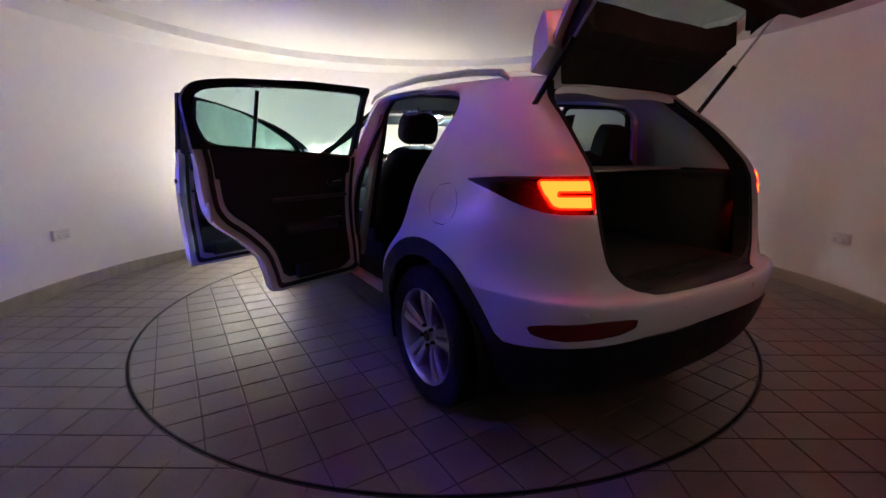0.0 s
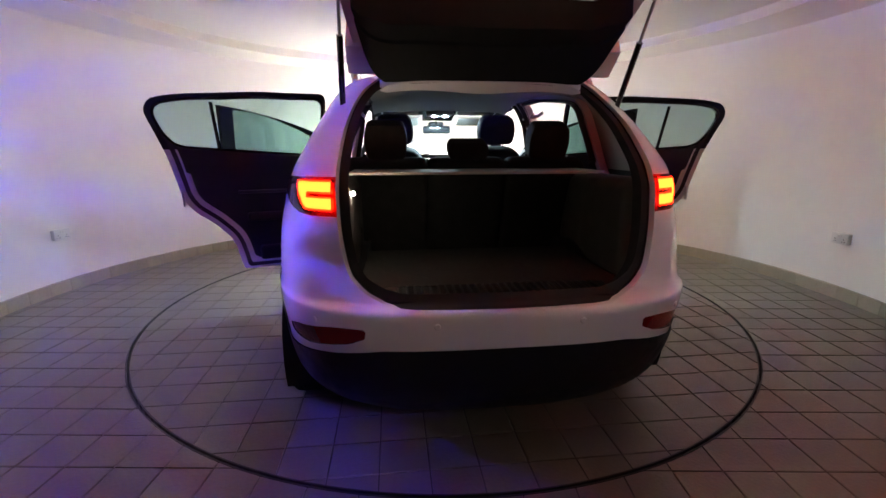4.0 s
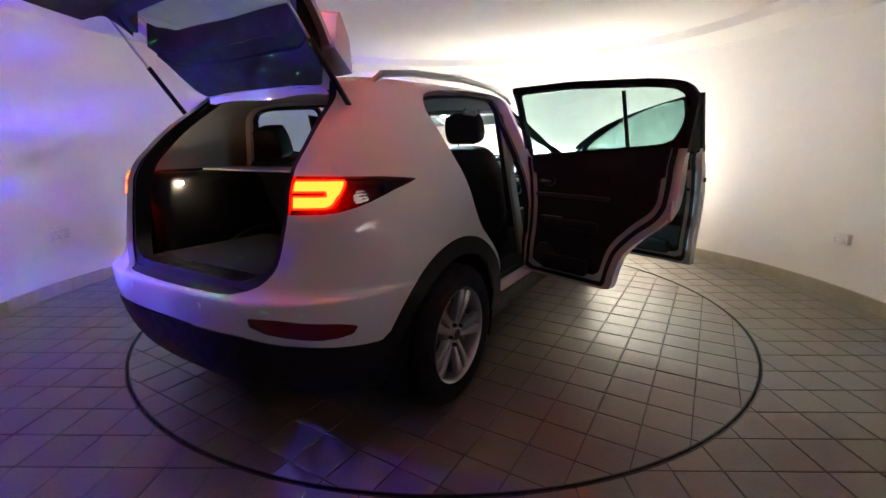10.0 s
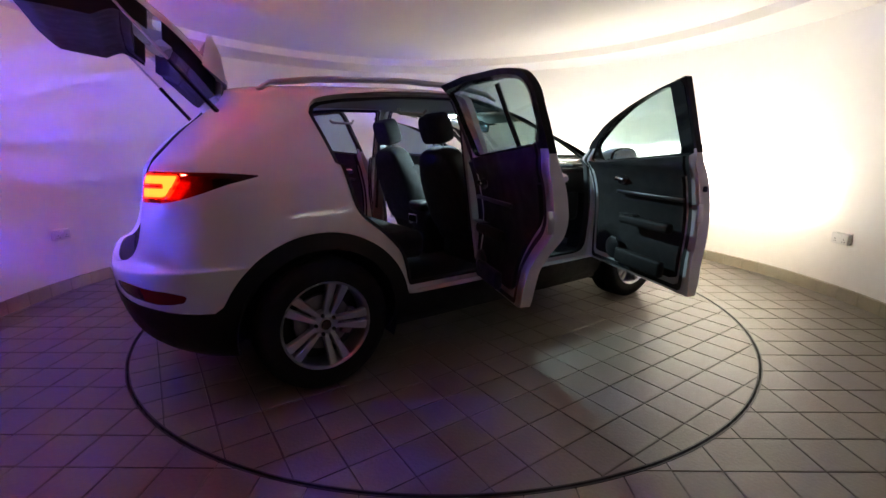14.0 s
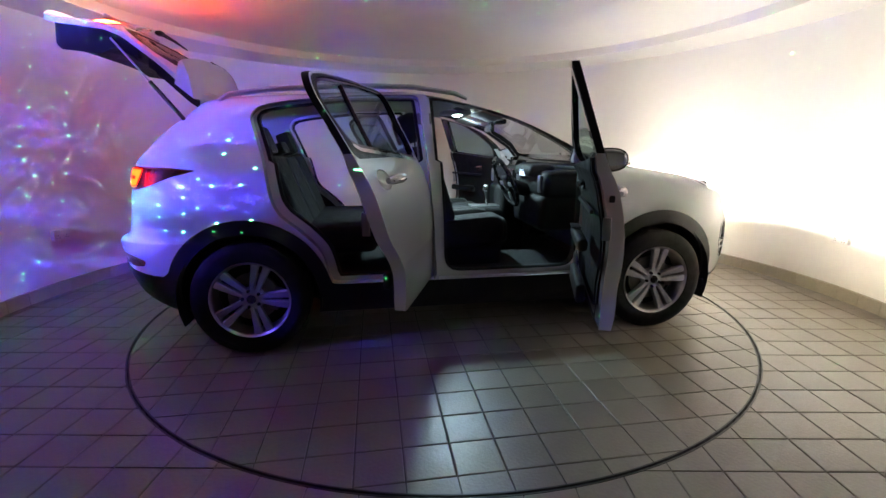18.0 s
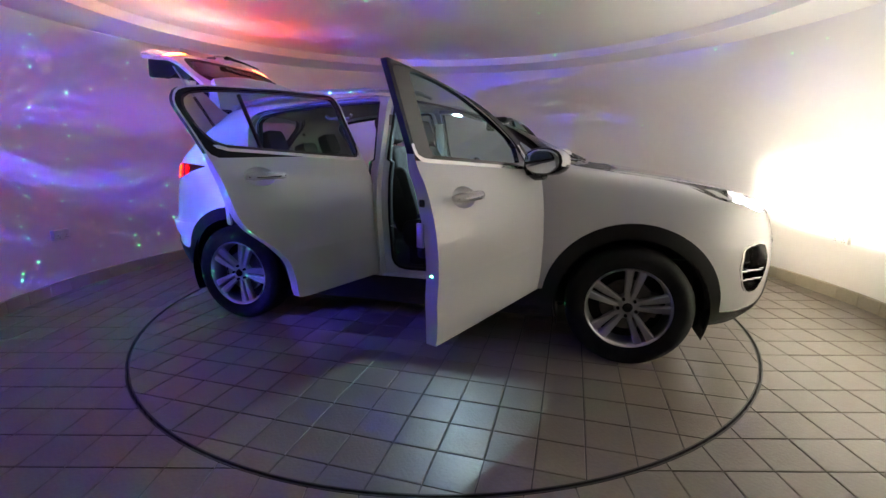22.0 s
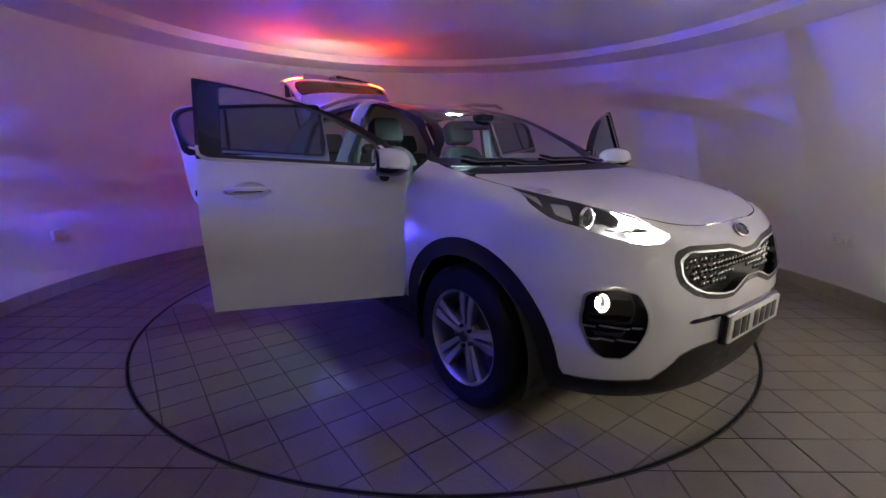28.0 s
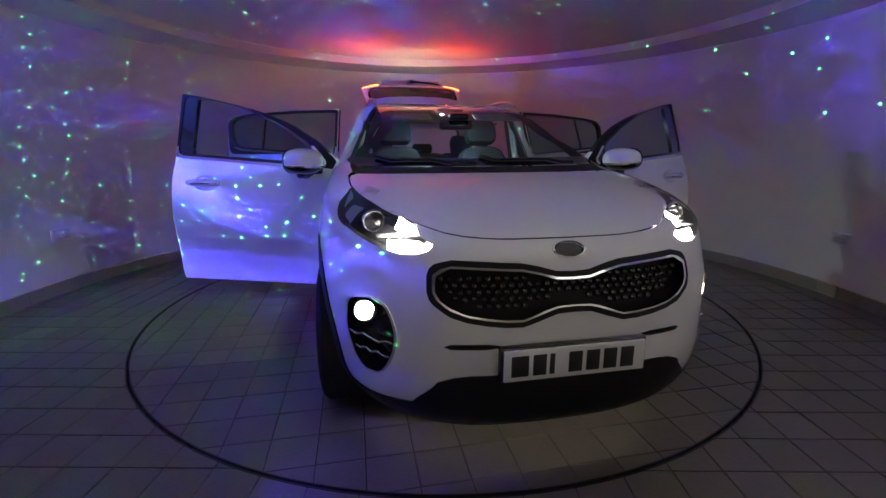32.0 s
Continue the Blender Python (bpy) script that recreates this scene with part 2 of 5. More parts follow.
def clip(piece, fn):
    """Cut a surface where fn(points) is zero: (the part below zero, the rest)."""
    V, F = piece
    if not len(F):
        return ([], []), ([], [])
    A = np.array(V, float)
    d = fn(A)
    d = np.where(np.abs(d) < 1e-6, 1e-6, d)
    verts, cut = [tuple(v) for v in A], {}

    def crossing(i, j):
        k = (i, j) if i < j else (j, i)
        if k not in cut:
            s = d[i] / (d[i] - d[j])
            cut[k] = len(verts)
            verts.append(tuple(A[i] + s * (A[j] - A[i])))
        return cut[k]

    low, high = [], []
    for f in F:
        neg = [d[i] < 0 for i in f]
        if all(neg):
            low.append(f)
        elif not any(neg):
            high.append(f)
        else:
            a, b = [], []
            for n, i in enumerate(f):
                j = f[(n + 1) % len(f)]
                (a if neg[n] else b).append(i)
                if neg[n] != neg[(n + 1) % len(f)]:
                    c = crossing(i, j)
                    a.append(c), b.append(c)
            if len(a) > 2:
                low.append(tuple(a))
            if len(b) > 2:
                high.append(tuple(b))

    def tidy(fs):
        index, vs, out = {}, [], []
        for f in fs:
            g = []
            for i in f:
                if i not in index:
                    index[i] = len(vs)
                    vs.append(verts[i])
                g.append(index[i])
            out.append(tuple(g))
        return vs, out
    return tidy(low), tidy(high)


def rim_edges(F):
    """The edges on the border of a surface, in the sense of their faces."""
    seen = {}
    for f in F:
        for n, i in enumerate(f):
            j = f[(n + 1) % len(f)]
            seen[(i, j)] = seen.get((i, j), 0) + 1
    return [e for e in seen if (e[1], e[0]) not in seen]


def thick(piece, shift):
    """Give a surface a back, moved by shift(points), and closed edges. Returns the front, the back and the edge strip."""
    V, F = piece
    B = [tuple(p) for p in shift(np.array(V, float))]
    n = len(V)
    edge = [(j, i, n + i, n + j) for i, j in rim_edges(F)]
    return (V, F), (B, [tuple(reversed(f)) for f in F]), (list(V) + B, edge)


def offset(piece, d):
    """The surface moved along its own normals."""
    V, F = piece
    A = np.array(V, float)
    N = np.zeros_like(A)
    for f in F:
        p = A[list(f)]
        nrm = np.cross(p[1] - p[0], p[2] - p[0]) if len(f) == 3 else np.cross(p[2] - p[0], p[3] - p[1])
        for i in f:
            N[i] += nrm
    N /= np.maximum(np.linalg.norm(N, axis=1, keepdims=True), 1e-9)
    return [tuple(p) for p in A + d * N], F
# ---------- the car: one surface, cut into its panels ----------
# level: height, rear end, start of the rear corner, its squareness, half width, front end, start of the front corner, its squareness
LEVELS = [
    (0.22, -2.02, -1.20, 3.0, 0.80, 2.10, 1.20, 2.8), (0.28, -2.10, -1.15, 3.2, 0.85, 2.17, 1.15, 2.8),
    (0.36, -2.16, -1.10, 3.4, 0.885, 2.19, 1.10, 3.1), (0.46, -2.195, -1.05, 3.5, 0.905, 2.207, 1.05, 3.1),
    (0.56, -2.215, -1.00, 3.6, 0.918, 2.21, 1.00, 3.15), (0.64, -2.225, -1.00, 3.7, 0.923, 2.207, 1.00, 3.15),
    (0.695, -2.222, -1.00, 3.8, 0.924, 2.202, 1.00, 3.1), (0.705, -2.205, -1.00, 3.9, 0.924, 2.200, 1.00, 3.1), (0.715, -2.150, -1.00, 4.0, 0.923, 2.198, 1.00, 3.1),
    (0.80, -2.13, -1.00, 4.0, 0.922, 2.182, 1.00, 3.0), (0.87, -2.12, -1.00, 4.0, 0.918, 2.155, 1.00, 3.0),
    (0.92, -2.115, -1.00, 4.0, 0.912, 2.11, 1.00, 3.2), (0.96, -2.11, -1.00, 4.0, 0.905, 2.03, 0.90, 3.8),
    (1.00, -2.105, -1.00, 4.0, 0.896, 1.91, 0.80, 4.4), (1.04, -2.10, -1.00, 4.0, 0.886, 1.75, 0.70, 5.0),
    (1.08, -2.09, -1.00, 4.2, 0.872, 1.54, 0.60, 5.2), (1.11, -2.08, -1.00, 4.4, 0.860, 1.32, 0.50, 5.2),
    (1.14, -2.06, -1.00, 4.6, 0.845, 1.09, 0.40, 5.0), (1.19, -2.03, -1.00, 5.0, 0.818, 0.97, 0.30, 5.0),
    (1.27, -1.97, -1.00, 5.0, 0.782, 0.82, 0.20, 5.0), (1.34, -1.92, -1.00, 5.0, 0.748, 0.68, 0.10, 5.0),
    (1.40, -1.87, -1.00, 5.0, 0.715, 0.56, 0.00, 5.0), (1.46, -1.80, -0.95, 5.0, 0.69, 0.40, -0.10, 5.0),
    (1.51, -1.74, -0.90, 5.0, 0.665, 0.23, -0.20, 4.6), (1.555, -1.70, -0.85, 5.0, 0.632, 0.03, -0.25, 4.4),
    (1.59, -1.67, -0.80, 5.0, 0.575, -0.18, -0.30, 4.2), (1.615, -1.58, -0.75, 4.4, 0.46, -0.36, -0.40, 4.0),
    (1.630, -1.36, -0.72, 4.0, 0.27, -0.52, -0.55, 3.6), (1.636, -1.00, -0.70, 3.0, 0.0, -0.62, -0.65, 3.0)]
WHEEL_X, WHEEL_R = 1.335, 0.350


def droop(x, z):
    """The roof falls towards the tail."""
    return z - 0.05 * np.clip((-0.5 - np.asarray(x)) / 1.1, 0, 1.2) ** 1.2 * np.clip((np.asarray(z) - 1.17) / 0.38, 0, 1)


def lowered(poly, x=None):
    """A side outline (x, z), or an end outline (y, z) at one x, let down with the roof."""
    return [(a, float(droop(a if x is None else x, b))) for a, b in poly]


def body_surface():
    L = np.array(LEVELS)
    step = np.arange(len(L))
    fine = np.arange(0, len(L) - 1 + 1e-6, 1 / 3)
    T = np.stack([np.interp(fine, step, L[:, k]) for k in range(8)], 1)
    for _ in range(2):
        T[1:-1] = 0.25 * T[:-2] + 0.5 * T[1:-1] + 0.25 * T[2:]
    NF, NS, NR = 30, 60, 30
    rows = []
    for z, xr, r0, nr, w, xf, f0, nf in T:
        def corner(x0, x1, n, count):
            a = np.linspace(0, math.pi / 2, 600)
            x, y = x0 + (x1 - x0) * np.cos(a) ** (2 / n), w * np.sin(a) ** (2 / n)
            s = np.concatenate([[0], np.cumsum(np.hypot(np.diff(x), np.diff(y)))])
            u = np.linspace(0, s[-1], count)
            return np.interp(u, s, x), np.interp(u, s, y)
        fx, fy = corner(f0, xf, nf, NF)
        rx, ry = corner(r0, xr, nr, NR)
        sx = np.linspace(f0, r0, NS)[1:-1]
        x = np.concatenate([fx, sx, rx[::-1]])
        y = np.concatenate([fy, np.full(len(sx), w), ry[::-1]])
        # crown of the flanks and the hollow under the shoulder line
        y = y * (1 - 0.010 * np.clip(np.abs(x + 0.1) / 1.2, 0, 1.2) ** 2)
        y = y - 0.013 * np.exp(-((z - 0.62) / 0.10) ** 2) * np.clip(1 - np.abs(x / 0.95) ** 4, 0, 1) * (y > 0.5)
        rows.append(np.stack([x, y, droop(x, np.full(len(x), z))], 1))
    G = np.array(rows)
    n, c = G.shape[:2]
    V = [tuple(p) for p in G.reshape(-1, 3)]
    F = [(i * c + j, i * c + j + 1, (i + 1) * c + j + 1, (i + 1) * c + j) for i in range(n - 1) for j in range(c - 1)]
    V2, F2 = join((V, F), mirrored((V, F)))
    index, vs, remap = {}, [], []
    for p in V2:
        k = tuple(round(q, 5) for q in p)
        if k not in index:
            index[k] = len(vs)
            vs.append(p)
        remap.append(index[k])
    out = []
    for f in F2:
        g = []
        for i in f:
            if remap[i] not in g:
                g.append(remap[i])
        if len(g) > 2:
            out.append(tuple(g))
    return vs, out


def side_cut(poly, sign, grow=0.0):
    f = inside(poly)
    return lambda A: np.maximum(f(A[:, 0], A[:, 2]) - grow, 0.53 - sign * A[:, 1])


def both_sides(poly, grow=0.0, ymin=0.25):
    f = inside(poly)
    return lambda A: np.maximum(f(A[:, 0], A[:, 2]) - grow, ymin - np.abs(A[:, 1]))


def end_cut(poly, front, grow=0.0, xmin=1.2, mirror=True):
    f = inside(poly)
    return lambda A: np.maximum(f(np.abs(A[:, 1]) if mirror else A[:, 1], A[:, 2]) - grow, (xmin - A[:, 0]) if front else (A[:, 0] + xmin))


def symmetric(half):
    return half + [(-a, b) for a, b in reversed(half) if a > 1e-6]


def split_sides(piece):
    """(left, right) of a surface, split at the middle plane."""
    right, left = clip(piece, lambda A: A[:, 1])
    return left, right


car = thing("car", "white compact SUV with all doors and tailgate open on the turntable", "car")

FRONT_DOOR = rounded([(0.80, 0.41), (0.825, 0.70), (0.825, 1.0), (0.85, 1.10), (0.86, 1.175), (0.74, 1.285), (0.49, 1.43), (0.26, 1.52), (0.08, 1.565), (-0.10, 1.59), (-0.218, 1.597), (-0.208, 1.2), (-0.195, 0.8), (-0.185, 0.41)], 0.018)
REAR_DOOR_RAW = [(-0.195, 0.41), (-0.215, 0.8), (-0.24, 1.2), (-0.275, 1.585), (-0.7, 1.580), (-1.1, 1.555), (-1.255, 1.53), (-1.30, 1.46), (-1.265, 1.35), (-1.215, 1.18), (-1.17, 0.93), (-1.12, 0.845), (-1.0, 0.75), (-0.90, 0.64), (-0.865, 0.50), (-0.86, 0.41)]
REAR_DOOR = rounded(lowered(REAR_DOOR_RAW), 0.05)
FRONT_WINDOW = rounded([(-0.19, 1.205), (-0.192, 1.570), (-0.05, 1.566), (0.10, 1.540), (0.26, 1.493), (0.47, 1.402), (0.66, 1.293), (0.80, 1.145), (0.6, 1.15)], 0.035)
REAR_WINDOW = rounded([(-0.265, 1.185), (-0.292, 1.560), (-0.7, 1.556), (-1.10, 1.531), (-1.235, 1.503), (-1.262, 1.445), (-1.225, 1.33), (-1.16, 1.25)], 0.045)
TAILGATE = rounded(symmetric(lowered([(0.0, 0.70), (0.42, 0.705), (0.55, 0.78), (0.585, 0.95), (0.59, 1.15), (0.565, 1.35), (0.52, 1.50), (0.44, 1.585), (0.0, 1.605)], -1.65)), 0.09)
GATE_WINDOW = rounded(symmetric(lowered([(0.0, 1.14), (0.50, 1.15), (0.535, 1.25), (0.51, 1.37), (0.42, 1.43), (0.0, 1.44)], -1.75)), 0.06)
WINDSCREEN = rounded(symmetric([(0.0, 1.145), (0.725, 1.152), (0.768, 1.18), (0.702, 1.34), (0.617, 1.46), (0.54, 1.535), (0.46, 1.553), (0.0, 1.562)]), 0.06)
HEADLAMP = rounded([(1.40, 1.09), (1.58, 1.066), (1.79, 1.018), (1.854, 1.005), (1.962, 0.973), (2.00, 0.953), (2.068, 0.917), (2.075, 0.888), (2.03, 0.885), (1.93, 0.918), (1.83, 0.955), (1.777, 0.960), (1.632, 1.022), (1.58, 1.046)], 0.02)
TAILLAMP = rounded([(-1.57, 1.122), (-1.75, 1.138), (-2.0, 1.145), (-2.2, 1.145), (-2.2, 1.008), (-1.956, 1.008), (-1.86, 1.035), (-1.72, 1.085)], 0.02)
GRILLE = rounded(symmetric([(0.0, 0.695), (0.077, 0.692), (0.167, 0.652), (0.27, 0.655), (0.41, 0.680), (0.472, 0.72), (0.50, 0.75), (0.495, 0.85), (0.44, 0.875), (0.33, 0.870), (0.155, 0.860), (0.055, 0.83), (0.0, 0.83)]), 0.025)
FOG = rounded([(0.765, 0.71), (0.687, 0.735), (0.63, 0.715), (0.60, 0.63), (0.605, 0.55), (0.645, 0.45), (0.70, 0.43), (0.743, 0.47), (0.775, 0.59)], 0.03)
REFLECTOR = rounded([(0.473, 0.643), (0.60, 0.645), (0.797, 0.605), (0.79, 0.557), (0.725, 0.546), (0.587, 0.575), (0.514, 0.592)], 0.018)
BONNET_HALF = [(2.09, 0.0), (2.085, 0.25), (2.04, 0.42), (1.86, 0.60), (1.62, 0.705), (1.43, 0.745), (1.1, 0.755), (0.84, 0.74), (0.90, 0.5), (0.97, 0.0)]
BONNET = rounded(BONNET_HALF + [(a, -b) for a, b in reversed(BONNET_HALF[1:-1])], 0.08)

shell = body_surface()
ARCH_IN, ARCH_OUT = 0.405, 0.490


def wheel_gap(r):
    def f(A):
        d = np.minimum(np.hypot(A[:, 0] - WHEEL_X, A[:, 2] - WHEEL_R), np.hypot(A[:, 0] + WHEEL_X, A[:, 2] - WHEEL_R)) - r
        return np.maximum(d, 0.45 - np.abs(A[:, 1]))
    return f


def cladding_zone(A):
    x, y, z = A[:, 0], np.abs(A[:, 1]), A[:, 2]
    low = np.interp(x, [-2.3, -1.95, -1.60, -0.9, -0.8, 0.8, 0.9, 1.60, 1.85, 2.05, 2.3], [0.566, 0.515, 0.49, 0.44, 0.425, 0.425, 0.40, 0.33, 0.33, 0.33, 0.36])
    nose = np.interp(y, [0.0, 0.388, 0.457, 0.50, 0.53, 0.72, 0.95], [0.485, 0.48, 0.46, 0.43, 0.355, 0.33, 0.33])
    tail = np.interp(y, [0.0, 0.43, 0.66, 0.80, 0.95], [0.566, 0.566, 0.529, 0.50, 0.49])
    low = np.where(x > 1.75, nose, np.where(x < -1.80, tail, low))
    return np.minimum(z - low, wheel_gap(ARCH_OUT)(A))


_, shell = clip(shell, wheel_gap(ARCH_IN))
cladding, shell = clip(shell, cladding_zone)
cut = {}
for key, poly in (("front", FRONT_DOOR), ("rear", REAR_DOOR)):
    for side, sign in (("left", 1), ("right", -1)):
        cut[key, side], shell = clip(shell, side_cut(poly, sign))
cut["gate"], shell = clip(shell, end_cut(TAILGATE, False, 0, 1.45))
cut["screen"], shell = clip(shell, end_cut(WINDSCREEN, True, 0, -0.35))
cut["head"], shell = clip(shell, both_sides(HEADLAMP, 0, 0.405))
cut["tail"], shell = clip(shell, both_sides(TAILLAMP, 0, 0.45))
cut["grille"], shell = clip(shell, end_cut(GRILLE, True, 0, 1.8))
cut["fog"], shell = clip(shell, end_cut(FOG, True, 0, 1.5))
cut["slot"], shell = clip(shell, end_cut(rounded([(0.245, 0.577), (0.245, 0.602), (0.47, 0.598), (0.475, 0.578)], 0.008), True, 0, 1.8))
cut["refl"], shell = clip(shell, end_cut(REFLECTOR, False, 0, 1.5))
bon = inside(BONNET)
_, shell = clip(shell, lambda A: np.maximum(np.maximum(bon(A[:, 0], A[:, 1]), A[:, 2] - 1.122), 0.885 - A[:, 2]))
cut["cowl"], shell = clip(shell, lambda A: np.maximum(np.maximum(1.122 - A[:, 2], A[:, 2] - 1.20), np.maximum(0.60 - A[:, 0], np.abs(A[:, 1]) - 0.74)))
full = body_surface()
cut["bonnet"], _ = clip(full, lambda A: np.maximum(np.maximum(bon(A[:, 0], A[:, 1]) + 0.006, A[:, 2] - 1.118), 0.885 - A[:, 2]))

flap = inside([(-1.463 + 0.098 * math.cos(2 * math.pi * i / 40), 1.008 + 0.092 * math.sin(2 * math.pi * i / 40)) for i in range(40)])
flap_zone, shell = clip(shell, side_cut([(-1.463 + 0.098 * math.cos(2 * math.pi * i / 40), 1.008 + 0.092 * math.sin(2 * math.pi * i / 40)) for i in range(40)], 1))


def seam(a, b, half=0.0025, ymin=0.5):
    """Narrow gap between two panels along a line from a to b in side view."""
    d = (Vector(b) - Vector(a)).normalized() * half
    n = Vector((-d.y, d.x))
    return both_sides([tuple(Vector(a) + n), tuple(Vector(b) + n), tuple(Vector(b) - n), tuple(Vector(a) - n)], 0, ymin)


for a, b in (((-1.73, 1.085), (-1.627, 0.768)), ((1.66, 1.005), (1.60, 0.74))):
    _, shell = clip(shell, seam(a, b))
gap_back, _ = clip(body_surface(), lambda A: np.maximum(np.maximum(np.abs(A[:, 0]) - 1.78, 1.40 - np.abs(A[:, 0])), np.maximum(0.70 - A[:, 2], A[:, 2] - 1.12)))
_, gap_back = clip(gap_back, wheel_gap(ARCH_IN + 0.02))
part("body_shell", *shell, M["paint"], car)
for half in split_sides(gap_back):
    for piece in clip(half, lambda A: A[:, 0]):
        part("seam_backing", *offset(piece, -0.012), M["seal"], car)
part("fuel_flap", *clip(flap_zone, lambda A: flap(A[:, 0], A[:, 2]) + 0.003)[0], M["paint"], car, "round white fuel flap")
inner = offset(shell, -0.03)
inner = inner[0], [tuple(reversed(f)) for f in inner[1]]
upper, lower = clip(inner, lambda A: 1.13 - A[:, 2])
part("headlining", *upper, M["liner"], car, "pale grey-beige headlining")
for half in split_sides(clip(lower, lambda A: A[:, 0] - 0.95)[0]):
    for piece in islands(half):
        part("side_lining", *piece, M["trim"], car, "dark plastic side lining")
part("cladding", *offset(cladding, 0.006), M["black"], car, "black plastic wheel-arch and sill cladding")
part("underbody", *rbox(0, 0, 0.33, 3.5, 1.30, 0.16, 0.05), M["black"], car)
for s in (1, -1):
    part("sill", *rbox(0, s * 0.78, 0.345, 1.72, 0.16, 0.15, 0.03), M["black"], car)
part("bonnet", *cut["bonnet"], M["paint"], car)
for piece in islands(offset(cut["cowl"], -0.004)):
    part("cowl_panel", *piece, M["black"], car, "black scuttle panel below the windscreen")
ws = inside(WINDSCREEN)
fine_screen = refine(cut["screen"], 1)


def frit(A):
    y, z = A[:, 1], A[:, 2]
    top = np.where(np.abs(y) < 0.13, 0.05, 0.0) * np.clip((z - 1.40) / 0.1, 0, 1)
    return -(ws(y, z) + 0.042 + top)


screen_border, screen_clear = clip(fine_screen, frit)
screen_unit = part("windscreen", *screen_clear, M["screen"], car, "clear windscreen with a black border")
part("screen_border", *screen_border, M["gloss_black"], screen_unit, "black printed border")


def arch_liner():
    V, F, n = [], [], 28
    for i in range(n + 1):
        w = math.pi * (1.12 - 1.24 * i / n)
        for y, r in ((0.885, 0.42), (0.52, 0.42), (0.52, 0.05)):
            V.append((r * math.cos(w), y, WHEEL_R + r * math.sin(w)))
    for i in range(n):
        F += [(3 * i, 3 * i + 1, 3 * i + 4, 3 * i + 3), (3 * i + 1, 3 * i + 2, 3 * i + 5, 3 * i + 4)]
    return V, F


for sx in (1, -1):
    for sy in (1, -1):
        p = moved(arch_liner(), Matrix.Translation((sx * WHEEL_X, 0, 0)))
        part("wheel_arch_liner", *(p if sy > 0 else mirrored(p)), M["black"], car)


# ---------- wheels ----------
def tyre_mesh():
    R, w = WHEEL_R, 0.112
    prof = [(0.226, -w * 0.80), (0.240, -w * 0.98), (0.29, -w * 1.06), (0.318, -w * 1.0), (R - 0.012, -w * 0.86), (R - 0.002, -w * 0.74),
            (R, -w * 0.46), (R - 0.008, -w * 0.45), (R - 0.008, -w * 0.39), (R, -w * 0.38), (R, -w * 0.04), (R - 0.008, -w * 0.03), (R - 0.008, w * 0.03), (R, w * 0.04),
            (R, w * 0.38), (R - 0.008, w * 0.39), (R - 0.008, w * 0.45), (R, w * 0.46), (R - 0.002, w * 0.74), (R - 0.012, w * 0.86), (0.318, w), (0.29, w * 1.06), (0.240, w * 0.98), (0.226, w * 0.80)]
    return lathe(prof, 64)


def rim_mesh():
    """Ten paired spokes in five pairs, with a rolled lip and barrel; outer face towards -y."""
    lip = lathe([(0.234, -0.094), (0.239, -0.104), (0.234, -0.110), (0.226, -0.104), (0.219, -0.085), (0.214, 0.0), (0.222, 0.09), (0.234, 0.098)], 64)
    hub = lathe([(0.0, -0.088), (0.030, -0.088), (0.034, -0.078), (0.066, -0.074), (0.074, -0.062), (0.070, -0.02), (0.0, -0.02)], 40)
    pieces = [lip, hub]
    for k in range(5):
        for s in (-1, 1):
            V, F = [], []
            for i in range(9):
                u = i / 8
                r = 0.050 + u * 0.172
                mid = s * (0.0165 + 0.0195 * u)
                half = 0.0120 + 0.0125 * u
                yf = -0.076 - 0.022 * math.sin(u * math.pi * 0.55)
                for a, y in ((-half, yf + 0.035), (-half, yf + 0.006), (-half * 0.72, yf), (half * 0.72, yf), (half, yf + 0.006), (half, yf + 0.035)):
                    V.append((mid + a, y, r))
            for i in range(8):
                for j in range(6):
                    F.append((i * 6 + j, i * 6 + (j + 1) % 6, (i + 1) * 6 + (j + 1) % 6, (i + 1) * 6 + j))
            pieces.append(moved((V, F), Matrix.Rotation(2 * math.pi * k / 5 + 0.0, 4, "Y")))
    return join(*pieces)


def nut_mesh():
    return join(lathe([(0.0, -0.094), (0.007, -0.094), (0.010, -0.088), (0.010, -0.070)], 10))


def build_wheel():
    tyre = part("wheel", *tyre_mesh(), M["rubber"], car, "black tyre on a silver ten-spoke alloy wheel")
    part("rim", *rim_mesh(), M["alloy"], tyre, "silver alloy rim with five pairs of spokes")
    part("hub_cap", *lathe([(0.0, -0.097), (0.024, -0.095), (0.029, -0.086)], 24), M["gloss_black"], tyre, "dark oval-badged hub cap")
    part("brake_disc", *lathe([(0.03, -0.03), (0.150, -0.03), (0.152, -0.012), (0.03, -0.012)], 40), M["disc"], tyre)
    part("brake_caliper", *rbox(0.135, -0.03, 0.03, 0.06, 0.06, 0.14, 0.012), M["disc"], tyre)
    part("wheel_back", *lathe([(0.0, 0.02), (0.216, 0.02)], 40), M["black"], tyre)
    nut = mesh_data("wheel_nut", *nut_mesh(), M["gloss_black"])
    for k in range(5):
        w = 2 * math.pi * (k + 0.5) / 5
        ob = new("wheel_nut", nut)
        ob.parent = tyre
        ob.matrix_basis = pose(0.052 * math.sin(w), 0, 0.052 * math.cos(w))
    return tyre


first = build_wheel()
first.matrix_basis = pose(WHEEL_X, -0.80, WHEEL_R, 0, 8, 0)
for x, y, turn, spin in ((-WHEEL_X, -0.80, 0, 20), (WHEEL_X, 0.80, 180, 31), (-WHEEL_X, 0.80, 180, 3)):
    copy_thing(first, pose(x, y, WHEEL_R, 0, 0, turn) @ pose(0, 0, 0, 0, spin, 0))


